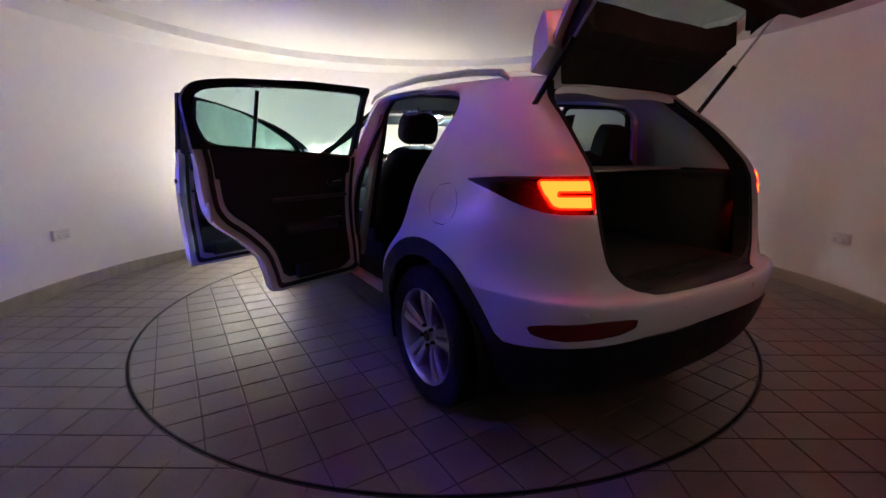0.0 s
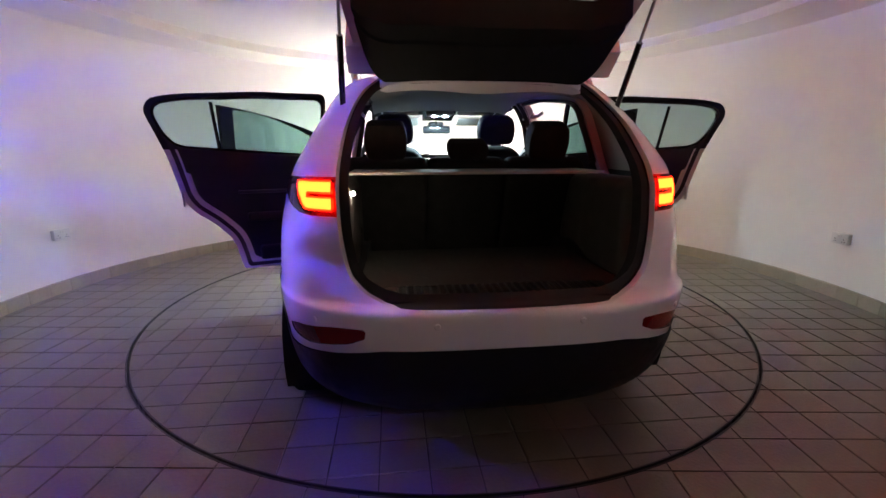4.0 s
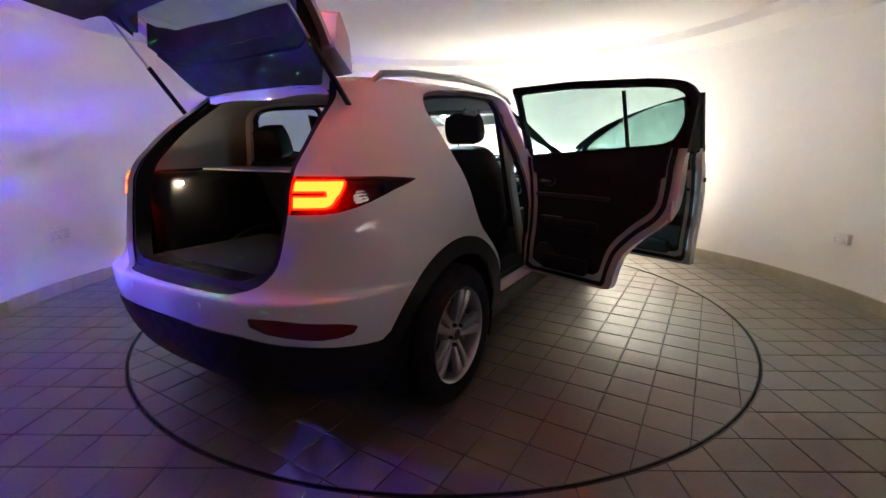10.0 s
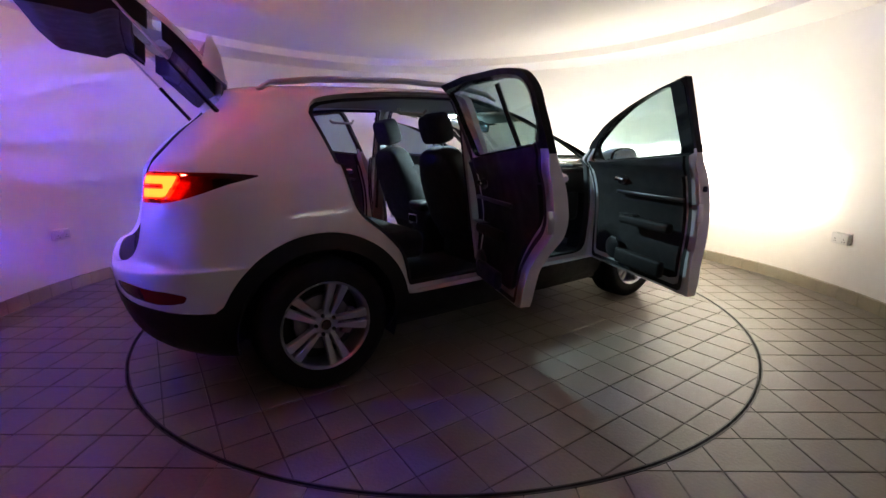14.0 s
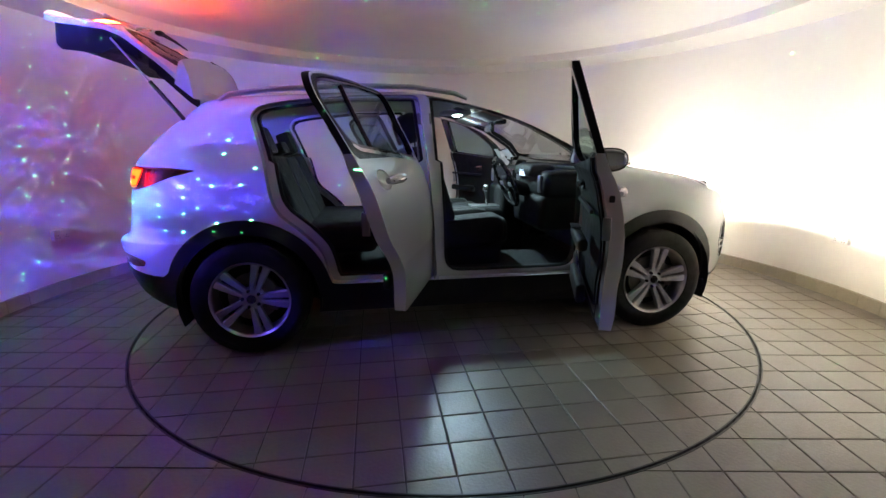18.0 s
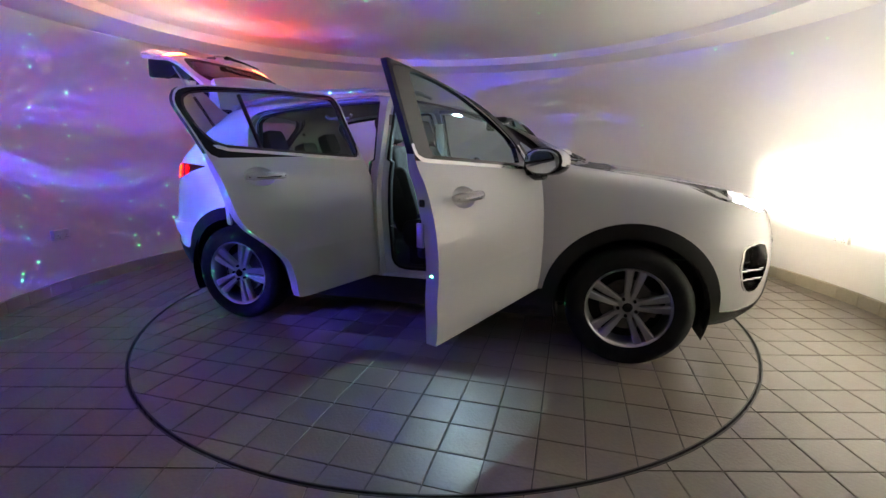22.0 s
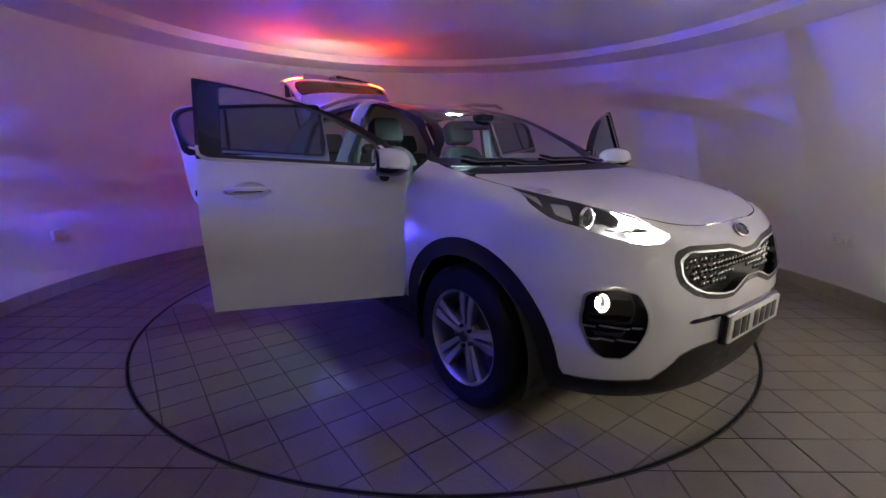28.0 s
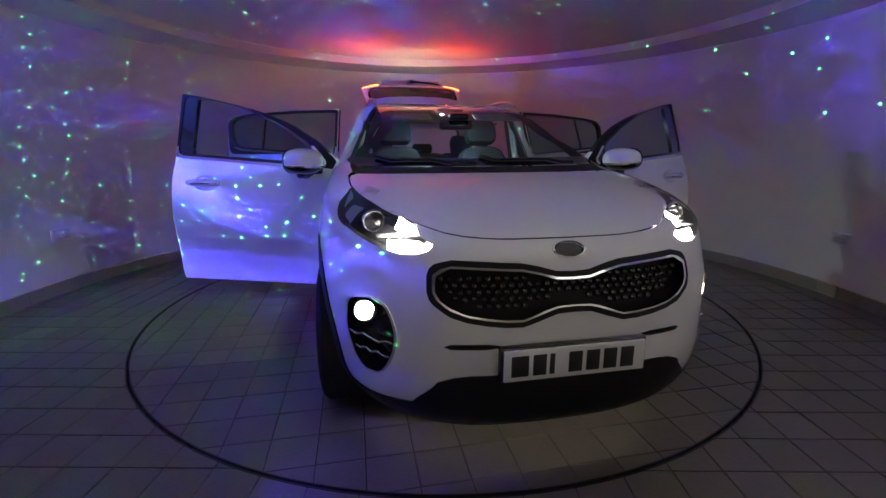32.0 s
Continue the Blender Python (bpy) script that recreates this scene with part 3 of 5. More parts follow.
# ---------- doors ----------
def door_depth(A, sign):
    B = A.copy()
    d = np.interp(A[:, 2], [0.40, 0.50, 1.00, 1.14, 1.22, 1.6], [0.05, 0.062, 0.068, 0.058, 0.034, 0.030])
    B[:, 1] -= sign * d
    return B


def shifted(piece, dx=0.0, dy=0.0, dz=0.0):
    return [(p[0] + dx, p[1] + dy, p[2] + dz) for p in piece[0]], piece[1]


def build_door(key, side, sign, poly, window, hinge_x, angle):
    skin = cut[key, side]
    if key == "front":                            # the frame stands more upright than the roof side
        def upright(x, y, z):
            k = min(1.0, max(0.0, (z - 1.12) / 0.08))
            return (x, y * (1 - k) + k * sign * (0.84 - 0.345 * (z - 1.15) - 0.03 * ((x - 0.1) / 0.7) ** 2), z)
        skin = [upright(*p) for p in skin[0]], skin[1]
    else:                                         # the rear frame does not lean with the roof
        def raised(x, y, z):
            k = 0.05 * min(1.2, max(0.0, (-0.5 - x) / 1.1)) ** 1.2 / 0.38
            return (x, y, (z - 1.17 * k) / (1 - k) if z > 1.17 else z)
        skin = [raised(*p) for p in skin[0]], skin[1]
    hinge = Matrix.Translation((-hinge_x, -sign * 0.885, 0))
    pw, pd = inside(window), inside(poly)
    in_window = lambda grow: (lambda A: pw(A[:, 0], A[:, 2]) - grow)
    glass_zone, panel = clip(skin, in_window(0.0))
    _, panel = clip(panel, lambda A: pd(A[:, 0], A[:, 2]) + 0.003)[::-1]
    post = -0.095 if key == "front" else -9.0
    border, pane = clip(glass_zone, lambda A: -np.maximum(np.maximum(pw(A[:, 0], A[:, 2]) + (0.016 if key == "front" else 0.014), post - A[:, 0]), A[:, 0] - 0.68))
    hx = 0.035 if key == "front" else -1.0
    hz = 1.04 if key == "front" else 1.11
    bowl = lambda A: np.hypot((A[:, 0] - hx) / 0.085, (A[:, 2] - hz + 0.004) / 0.046) - 1.0
    near, rest = clip(panel, lambda A: np.maximum(np.abs(A[:, 0] - hx) - 0.12, np.abs(A[:, 2] - hz) - 0.08))
    dish, near = clip(refine(near, 2), bowl)
    dish = np.array(dish[0]), dish[1]
    dish[0][:, 1] -= sign * 0.030 * np.clip(-bowl(dish[0]), 0, 1) ** 0.6
    front, back, edge = thick(panel, lambda A: door_depth(A, sign))
    front = join(rest, near)
    edge_top, edge_low = clip(edge, lambda A: 1.22 - A[:, 2])
    outer_frame = ([], [])
    if key == "front":
        outer_frame, front = clip(front, lambda A: np.interp(A[:, 0], [-0.25, 0.6, 0.9], [1.197, 1.150, 1.12]) - A[:, 2])
    else:
        outer_frame, front = clip(front, lambda A: np.maximum(1.20 - A[:, 2], pd(A[:, 0], A[:, 2]) + 0.012))
    door = part("door", *moved(join(front, edge_low), hinge), M["paint"], car, "open white car door with black inner trim and tinted window" if key == "front" else "open white rear car door with black inner trim and tinted glass")
    door.matrix_basis = pose(hinge_x, sign * 0.885, 0, 0, 0, -sign * angle)
    for piece in islands(outer_frame):
        part("outer_frame", *moved(piece, hinge), M["black"], door, "black outer window frame")
    trim, flange = clip(back, lambda A: np.maximum(pd(A[:, 0], A[:, 2]) + np.where(A[:, 2] < 1.1, 0.095, 0.075), A[:, 2] - 3))
    upper_frame, flange_low = clip(flange, lambda A: 1.24 - A[:, 2])
    part("door_flange", *moved(flange_low, hinge), M["paint"], door)
    for piece in islands(upper_frame):
        part("window_frame", *moved(piece, hinge), M["black"], door, "black inner window frame")
    for piece in islands(edge_top):
        part("frame_edge", *moved(piece, hinge), M["black"], door)
    f2, b2, e2 = thick(trim, lambda A: A - np.array([0, sign * 0.022, 0]))
    part("door_trim", *moved(join(b2, ([p for p in e2[0]], [tuple(reversed(q)) for q in e2[1]])), hinge), M["trim"], door, "black moulded door trim panel")
    seal_zone, _ = clip(clip(back, lambda A: pd(A[:, 0], A[:, 2]) + 0.036)[0], lambda A: -(pd(A[:, 0], A[:, 2]) + 0.062))
    for piece in islands(shifted(seal_zone, 0, -sign * 0.018)):
        part("door_seal", *moved(piece, hinge), M["seal"], door, "black rubber seal")
    fb, bb, eb = thick(shifted(border, 0, -sign * 0.004), lambda A: A - np.array([0, sign * 0.03, 0]))
    part("window_surround", *moved(join(fb, bb, eb), hinge), M["gloss_black"], door, "gloss black window surround")
    part("window_pane", *moved(shifted(pane, 0, -sign * 0.018), hinge), M["glass"], door, "tinted window glass")
    belt, _ = clip(clip(panel, lambda A: pw(A[:, 0], A[:, 2]) - 0.016)[0], lambda A: A[:, 2] - 1.26)
    part("belt_strip", *moved(shifted(belt, 0, sign * 0.004), hinge), M["chrome"], door, "chrome belt strip")
    # outer handle with its bowl
    part("handle_bowl", *moved((dish[0].tolist(), dish[1]), hinge), M["paint"], door, "hollow behind the handle")
    y0 = 0.890
    bar = tube([(hx + 0.11 - 0.22 * i / 8, sign * (y0 + 0.018 + 0.026 * math.sin(math.pi * i / 8)), hz + 0.004 * math.sin(math.pi * i / 8)) for i in range(9)], [0.013] + [0.020] * 7 + [0.013], 10)
    handle = part("handle", *moved(bar, hinge), M["paint"], door, "white and chrome pull handle")
    part("handle_strip", *moved(tube([(hx + 0.10 - 0.20 * i / 8, sign * (y0 + 0.034 + 0.026 * math.sin(math.pi * i / 8)), hz) for i in range(9)], 0.006, 8), hinge), M["chrome"], handle)
    # inner fittings
    fx = 0.42 if key == "front" else -0.42
    yi = 0.885 - 0.075
    recess = moved(lathe([(0.0, 0.0), (0.032, 0.0), (0.040, 0.008), (0.044, 0.012)], 24), Matrix.Translation((fx, sign * (yi - 0.012), 1.045)) @ Matrix.Diagonal((1.3, -sign, 0.75, 1)))
    part("handle_recess", *moved(recess, hinge), M["trim_gloss"], door)
    grip = tube([(fx + 0.05, sign * (yi - 0.028), 1.045), (fx + 0.02, sign * (yi - 0.042), 1.05), (fx - 0.045, sign * (yi - 0.045), 1.045)], [0.018, 0.015, 0.009], 8)
    part("inner_handle", *moved(grip, hinge), M["chrome"], door, "chrome inner door handle")
    ax = 0.12 if key == "front" else -0.62
    part("armrest", *moved(rbox(ax, sign * (yi - 0.055), 0.80, 0.46 if key == "front" else 0.36, 0.05, 0.06, 0.02, 3), hinge), M["trim"], door)
    part("armrest_switches", *moved(rbox(ax + 0.14, sign * (yi - 0.06), 0.834, 0.14, 0.05, 0.008, 0.003), hinge), M["trim_gloss"], door)
    part("door_pocket", *moved(rbox(ax + 0.04, sign * (yi - 0.045), 0.55, 0.44 if key == "front" else 0.32, 0.045, 0.10, 0.02, 3), hinge), M["trim"], door)
    part("speaker_grille", *moved(moved(lathe([(0.0, 0.012), (0.06, 0.012), (0.075, 0.004), (0.078, -0.006)], 24), Matrix.Translation((ax + (0.33 if key == "front" else 0.2), sign * (yi - 0.03), 0.58))), hinge), M["trim_gloss"], door)
    part("trim_strip", *moved(rbox(ax + 0.03, sign * (yi - 0.03), 0.965, 0.60 if key == "front" else 0.5, 0.018, 0.022, 0.006), hinge), M["trim_gloss"], door)
    if key == "rear":
        skin_points = np.array(skin[0])

        def on_skin(x, z):
            k = np.argmin((skin_points[:, 0] - x) ** 2 + (skin_points[:, 2] - z) ** 2)
            return (x, skin_points[k, 1] - sign * 0.016, z)
        bar = tube([on_skin(-0.925, 1.238), on_skin(-0.935, 1.38), on_skin(-0.945, 1.515)], 0.011, 6)
        part("window_divider", *moved(bar, hinge), M["gloss_black"], door, "black window divider bar")
    # latch on the rear edge, with screws
    lx, lz, ly = (-0.205, 0.90, 0.84) if key == "front" else (-1.16, 0.93, 0.82)
    part("latch", *moved(rbox(lx - 0.001, sign * ly, lz, 0.012, 0.035, 0.10, 0.004), hinge), M["satin"], door)
    part("edge_plug", *moved(rbox(lx - 0.004, sign * (ly + 0.012), lz + 0.13, 0.012, 0.024, 0.03, 0.005), hinge), M["seal"], door)
    if key == "front":
        build_mirror(door, hinge, sign)
    return door


def build_mirror(door, hinge, sign):
    """Wing mirror with its white cap, black base, glass and indicator strip."""
    def ball(cx, cy, cz, rx, ry, rz, n=18, m=12):
        V, F = [], []
        for i in range(m + 1):
            a = math.pi * i / m
            for j in range(n):
                b = 2 * math.pi * j / n
                q = [math.cos(a), math.sin(a) * math.cos(b), math.sin(a) * math.sin(b)]
                q = [math.copysign(abs(t) ** 0.84, t) for t in q]
                V.append((cx + rx * q[0], cy + ry * q[1], cz + rz * q[2]))
        for i in range(m):
            for j in range(n):
                F.append((i * n + j, i * n + (j + 1) % n, (i + 1) * n + (j + 1) % n, (i + 1) * n + j))
        return V, F
    cap = ball(0.725, sign * 0.955, 1.172, 0.110, 0.118, 0.074)
    cap, low = clip(cap, lambda A: 1.146 + 0.10 * (0.725 - A[:, 0]) - A[:, 2])
    cap, _ = clip(cap, lambda A: 0.655 - A[:, 0])
    mirror = part("wing_mirror", *moved(cap, hinge), M["paint"], door, "white wing mirror on a black foot")
    part("mirror_base", *moved(join(clip(low, lambda A: 0.655 - A[:, 0])[0], tube([(0.72, sign * 0.86, 1.115), (0.71, sign * 0.90, 1.095), (0.70, sign * 0.95, 1.105)], [0.03, 0.026, 0.03], 10), rbox(0.73, sign * 0.855, 1.135, 0.13, 0.03, 0.08, 0.012)), hinge), M["gloss_black"], mirror)
    part("mirror_rim", *moved(ball(0.66, sign * 0.955, 1.175, 0.014, 0.108, 0.072), hinge), M["gloss_black"], mirror)
    part("mirror_glass", *moved(ball(0.648, sign * 0.955, 1.175, 0.006, 0.097, 0.062), hinge), M["mirror"], mirror)
    part("indicator_strip", *moved(tube([(0.826, sign * 0.900, 1.146), (0.828, sign * 0.955, 1.146), (0.815, sign * 1.015, 1.147), (0.775, sign * 1.055, 1.148), (0.70, sign * 1.074, 1.152)], 0.008, 8), hinge), M["chrome"], mirror, "bright indicator strip")


for side, sign in (("left", 1), ("right", -1)):
    build_door("front", side, sign, FRONT_DOOR, FRONT_WINDOW, 0.825, 69.0)
    build_door("rear", side, sign, rounded(REAR_DOOR_RAW, 0.05), REAR_WINDOW, -0.255, 71.0)
    for key, poly in (("front", FRONT_DOOR), ("rear", REAR_DOOR)):
        pd = inside(poly)
        skin = cut[key, side]
        _, back, edge = thick(skin, lambda A: A - np.array([0, sign * 0.075, 0]))
        soft = inside(rounded(poly if key == "rear" else [(0.80, 0.41), (0.825, 1.0), (0.86, 1.175), (0.74, 1.285), (0.49, 1.43), (0.08, 1.565), (-0.218, 1.597), (-0.208, 1.2), (-0.185, 0.41)], 0.16, 6))
        jamb = lambda A: np.where(A[:, 2] < 0.95, np.maximum(soft(A[:, 0], A[:, 2]), pd(A[:, 0], A[:, 2])), pd(A[:, 0], A[:, 2]))
        ring, hole = clip(([p for p in back[0]], [tuple(reversed(f)) for f in back[1]]), lambda A: -(jamb(A) + np.where(A[:, 2] > 1.16, 0.022, 0.05)))
        whole = join(ring, (edge[0], [tuple(reversed(f)) for f in edge[1]]))
        pillar, whole = clip(whole, lambda A: np.maximum(0.22 - A[:, 0], 1.13 - A[:, 2]))
        part("door_jamb", *whole, M["paint"], car)
        if pillar[1]:
            part("pillar_lining", *pillar, M["trim"], car, "dark windscreen pillar lining")
        seal, _ = clip(hole, lambda A: -(jamb(A) + np.where(A[:, 2] > 1.16, 0.040, 0.066)))
        _, sb, se = thick(seal, lambda A: A - np.array([0, sign * 0.03, 0]))
        part("opening_seal", *join(shifted(seal, 0, sign * 0.012), se), M["seal"], car, "black rubber opening seal")
# ---------- tailgate, hinged at the roof edge and open ----------
GATE_HINGE = (-1.60, 0.0, 1.535)
to_hinge = Matrix.Translation((-GATE_HINGE[0], 0, -GATE_HINGE[2]))
gw = inside(GATE_WINDOW)
gt = inside(TAILGATE)
gate_skin, _ = clip(cut["gate"], lambda A: gt(A[:, 1], A[:, 2]) + 0.004)
gate_glass, gate_panel = clip(gate_skin, lambda A: gw(A[:, 1], A[:, 2]))


def gate_depth(A):
    B = A.copy()
    d = np.interp(A[:, 2], [0.70, 0.76, 0.84, 1.05, 1.13, 1.42, 1.55], [0.05, 0.11, 0.16, 0.16, 0.10, 0.10, 0.12])
    B[:, 0] += d * 0.93
    B[:, 2] -= d * 0.15
    return B


def inward(d):
    return lambda A: A + np.array([d * 0.93, 0, -d * 0.15])


gf, gb, ge = thick(gate_panel, inward(0.03))
tailgate = part("tailgate", *moved(join(gf, ge, gb), to_hinge), M["paint"], car, "raised white tailgate with tinted rear window")
tailgate.matrix_basis = pose(*GATE_HINGE, 0, 86.5, 0)
for name, mat, zone, label in (("tailgate_trim", "trim", lambda A: np.maximum(gt(A[:, 1], A[:, 2]) + 0.050, A[:, 2] - 1.487), "black tailgate lining"),
                               ("hinge_panel", "paint", lambda A: np.maximum(gt(A[:, 1], A[:, 2]) + 0.020, 1.491 - A[:, 2]), "white hinge panel")):
    base, _ = clip(gate_panel, zone)
    _, b2, e2 = thick((inward(0.026)(np.array(base[0])).tolist(), base[1]), lambda A: gate_depth(A) )
    part(name, *moved(join(b2, e2), to_hinge), M[mat], tailgate, label)
for s, half in zip((1, -1), split_sides(gate_panel)):
    zone = inside([(0.30, 1.035), (0.61, 1.03), (0.61, 1.125), (0.33, 1.115)])
    lampz, _ = clip(half, lambda A: zone(np.abs(A[:, 1]), A[:, 2]))
    inner_lamp = part("tailgate_light", *moved(offset(lampz, 0.006), to_hinge), M["red_dark"], tailgate, "red tailgate light, lit")
    hot, _ = clip(lampz, lambda A: np.maximum(0.40 - np.abs(A[:, 1]), np.abs(A[:, 2] - 1.08) - 0.03))
    part("tailgate_glow", *moved(offset(hot, 0.010), to_hinge), M["gate_glow"], inner_lamp, "glowing orange-red light bar")
for y in (-0.16, 0.16):
    part("plate_lamp", *moved(rbox(-2.118, y, 0.985, 0.030, 0.05, 0.012, 0.003), to_hinge), M["plate_glow"], tailgate, "small lit plate lamp")
part("plate_hood", *moved(rbox(-2.118, 0, 1.003, 0.07, 0.70, 0.022, 0.008), to_hinge), M["chrome"], tailgate, "chrome strip over the plate recess")
gate_border, _ = clip(gate_glass, lambda A: np.maximum(gw(A[:, 1], A[:, 2]) + 0.003, -(gw(A[:, 1], A[:, 2]) + 0.040)))
bf, bb, be = thick(shifted(gate_border, 0.002), inward(0.115))
part("window_border", *moved(join(bf, bb, be), to_hinge), M["trim"], tailgate, "black border round the rear window")
part("rear_window", *moved(shifted(gate_glass, 0.006), to_hinge), M["glass"], tailgate, "tinted rear window glass")
sp = []
for i in range(13):
    y = -0.56 + 1.12 * i / 12
    e = abs(y) / 0.56
    sp.append([(-1.60 - 0.01 * e, y, 1.545 - 0.05 * e ** 2), (-1.74, y, 1.542 - 0.05 * e ** 2), (-1.885 + 0.05 * e ** 3, y * 0.98, 1.515 - 0.05 * e ** 2), (-1.875 + 0.05 * e ** 3, y * 0.98, 1.495 - 0.05 * e ** 2), (-1.70, y, 1.465 - 0.06 * e ** 2)])
V = [p for r in sp for p in r]
F = [(5 * i + j, 5 * i + (j + 1) % 5, 5 * i + 5 + (j + 1) % 5, 5 * i + 5 + j) for i in range(12) for j in range(5)] + [tuple(range(5)), tuple(reversed(range(60, 65)))]
spoiler = part("spoiler", *moved((V, F), to_hinge), M["paint"], tailgate, "white roof spoiler")
part("brake_light", *moved(rbox(-1.885, 0, 1.506, 0.012, 0.30, 0.016, 0.004), to_hinge), M["red_dark"], spoiler)
part("tailgate_latch", *moved(rbox(-2.06, 0, 0.735, 0.05, 0.10, 0.05, 0.008), to_hinge), M["satin"], tailgate)
part("grab_recess", *moved(rbox(-1.985, -0.22, 0.86, 0.03, 0.14, 0.04, 0.01), to_hinge), M["seal"], tailgate)
part("rear_wiper", *moved(join(tube([(-2.115, 0.0, 1.165), (-2.10, 0.16, 1.185), (-2.075, 0.34, 1.20)], [0.014, 0.010, 0.006], 8), rbox(-2.115, 0.0, 1.16, 0.03, 0.06, 0.05, 0.012)), to_hinge), M["black"], tailgate)
part("tailgate_badge", *moved(lathe([(0.0, -0.01), (0.045, -0.008), (0.05, 0.0)], 24), to_hinge @ Matrix.Translation((-2.14, 0, 1.06)) @ Matrix.Rotation(radians(-90), 4, "Z")), M["chrome"], tailgate, "plain oval chrome badge")
turned = pose(*GATE_HINGE, 0, 86.5, 0) @ to_hinge
for s in (1, -1):
    foot = Vector((-1.665, s * 0.585, 1.375))
    head = turned @ Vector((-1.965, s * 0.545, 1.10))
    mid = foot.lerp(head, 0.52)
    strut = part("gas_strut", *tube([foot, mid], 0.012, 10), M["gloss_black"], car, "black gas strut")
    part("piston_rod", *tube([mid, head], 0.006, 8), M["satin"], strut)

# opening of the boot: painted gutter and black seal
_, mid, edge = thick(cut["gate"], lambda A: A * np.array([1, 0.985, 1]) + np.array([0.022, 0, 0.0]))
part("boot_jamb", *(edge[0], [tuple(reversed(f)) for f in edge[1]]), M["paint"], car)
mid = mid[0], [tuple(reversed(f)) for f in mid[1]]
_, back, edge = thick(mid, lambda A: A * np.array([1, 0.955, 1]) + np.array([0.075, 0, 0.0]))
part("boot_lining", *(edge[0], [tuple(reversed(f)) for f in edge[1]]), M["trim"], car)
seal_ring, _ = clip(shifted(mid, 0.01), lambda A: -(gt(A[:, 1] / 0.985, A[:, 2]) + 0.035))
part("boot_seal", *seal_ring, M["seal"], car, "black rubber boot seal")

# ---------- lamps ----------
for side, sign, head, tail, fog, refl in zip(("left", "right"), (1, -1), split_sides(refine(cut["head"], 1)), split_sides(refine(cut["tail"], 3)), split_sides(cut["fog"]), split_sides(cut["refl"])):
    lamp_unit = part("headlight", *shifted(offset(head, -0.075), -0.02), M["black"], car, "swept-back headlight, lit, with clear lens")
    _, b, e = thick(head, lambda A: A + np.array([-0.09, -sign * 0.0, 0.0]))
    part("headlight_wall", *(e[0], e[1]), M["black"], lamp_unit)
    part("headlight_lens", *head, M["lens"], lamp_unit, "clear plastic lens")
    at = Matrix.Translation((1.762, sign * 0.655, 0.968)) @ Matrix.Rotation(radians(-90), 4, "Z") @ Matrix.Diagonal((0.98, 1.0, 0.98, 1))
    ring = moved(lathe([(0.032, 0.045), (0.036, 0.064), (0.041, 0.066), (0.046, 0.054)], 32), at)
    part("projector_ring", *ring, M["chrome"], lamp_unit, "chrome projector ring")
    part("projector_barrel", *moved(lathe([(0.0445, 0.054), (0.046, 0.0), (0.032, 0.0)], 32), at), M["black"], lamp_unit)
    part("projector_bowl", *moved(lathe([(0.0, 0.020), (0.020, 0.030), (0.031, 0.040)], 24), at), M["gloss_black"], lamp_unit)
    # Hood, cheeks and shelf are added round the emitter to shape the beam.
    part("lamp_bowl", *join(rbox(1.941, sign * 0.530, 0.9555, 0.072, 0.084, 0.005, 0.001),
                            rbox(1.936, sign * 0.492, 0.9435, 0.062, 0.006, 0.030, 0.001), rbox(1.936, sign * 0.568, 0.9435, 0.062, 0.006, 0.030, 0.001),
                            rbox(1.908, sign * 0.530, 0.9435, 0.006, 0.084, 0.030, 0.001)), M["bowl"], lamp_unit, "pale lamp bowl with a hood")
    part("lamp_shelf", *rbox(1.923, sign * 0.530, 0.9315, 0.040, 0.24, 0.006, 0.001), M["bowl"], lamp_unit, "white lit lamp shelf")
    quad = [(0, 1, 2, 3)] if sign > 0 else [(3, 2, 1, 0)]
    part("beam_source", [(1.925, sign * 0.498, 0.938), (1.925, sign * 0.562, 0.938), (1.925, sign * 0.562, 0.952), (1.925, sign * 0.498, 0.952)], quad, M["head_glow"], lamp_unit, "lit white headlight")
    fine = offset(refine(head, 1), -0.014)
    low, _ = clip(fine, lambda A: A[:, 2] - 0.924)
    low, _ = clip(low, lambda A: np.abs(A[:, 1]) - 0.615)
    tip, low = clip(low, lambda A: np.abs(A[:, 1]) - 0.505)
    part("daylight_panel", *low, M["day_glow"], lamp_unit, "lit daylight panel")
    for z in (0.858, 0.874, 0.890, 0.906):
        strip, _ = clip(tip, lambda A: 0.425 - np.abs(A[:, 1]))
        strip, _ = clip(strip, lambda A: z - A[:, 2])
        strip, _ = clip(strip, lambda A: A[:, 2] - z - 0.011)
        if strip[1]:
            part("daylight_strip", *strip, M["day_glow"], lamp_unit, "lit daylight strip")
    crown, _ = clip(fine, lambda A: 0.957 - A[:, 2])
    crown, _ = clip(crown, lambda A: 0.47 - np.abs(A[:, 1]))
    crown, _ = clip(crown, lambda A: np.abs(A[:, 1]) - 0.585 + 0.9 * (A[:, 2] - 0.957))
    part("upper_panel", *crown, M["day_glow"], lamp_unit, "lit upper panel")
    outer = offset(refine(head, 2), -0.006)
    for corners in ([(1.487, 0.736), (1.618, 0.726), (1.694, 0.768)], [(1.690, 0.727), (1.748, 0.764), (1.822, 0.742), (1.752, 0.686)]):
        edge_of = inside(rounded(corners, 0.010))
        plate, _ = clip(outer, lambda A: edge_of(A[:, 0], np.abs(A[:, 1])))
        part("reflector_plate", *plate, M["satin"], lamp_unit, "satin silver reflector plate")
    # tail light
    tail_unit = part("tail_light", *shifted(offset(tail, -0.05), 0.0), M["red_dark"], car, "red tail light, lit at its rear end")
    zone = rounded([(-1.885, 1.125), (-2.2, 1.125), (-2.2, 1.025), (-1.945, 1.025)], 0.02)
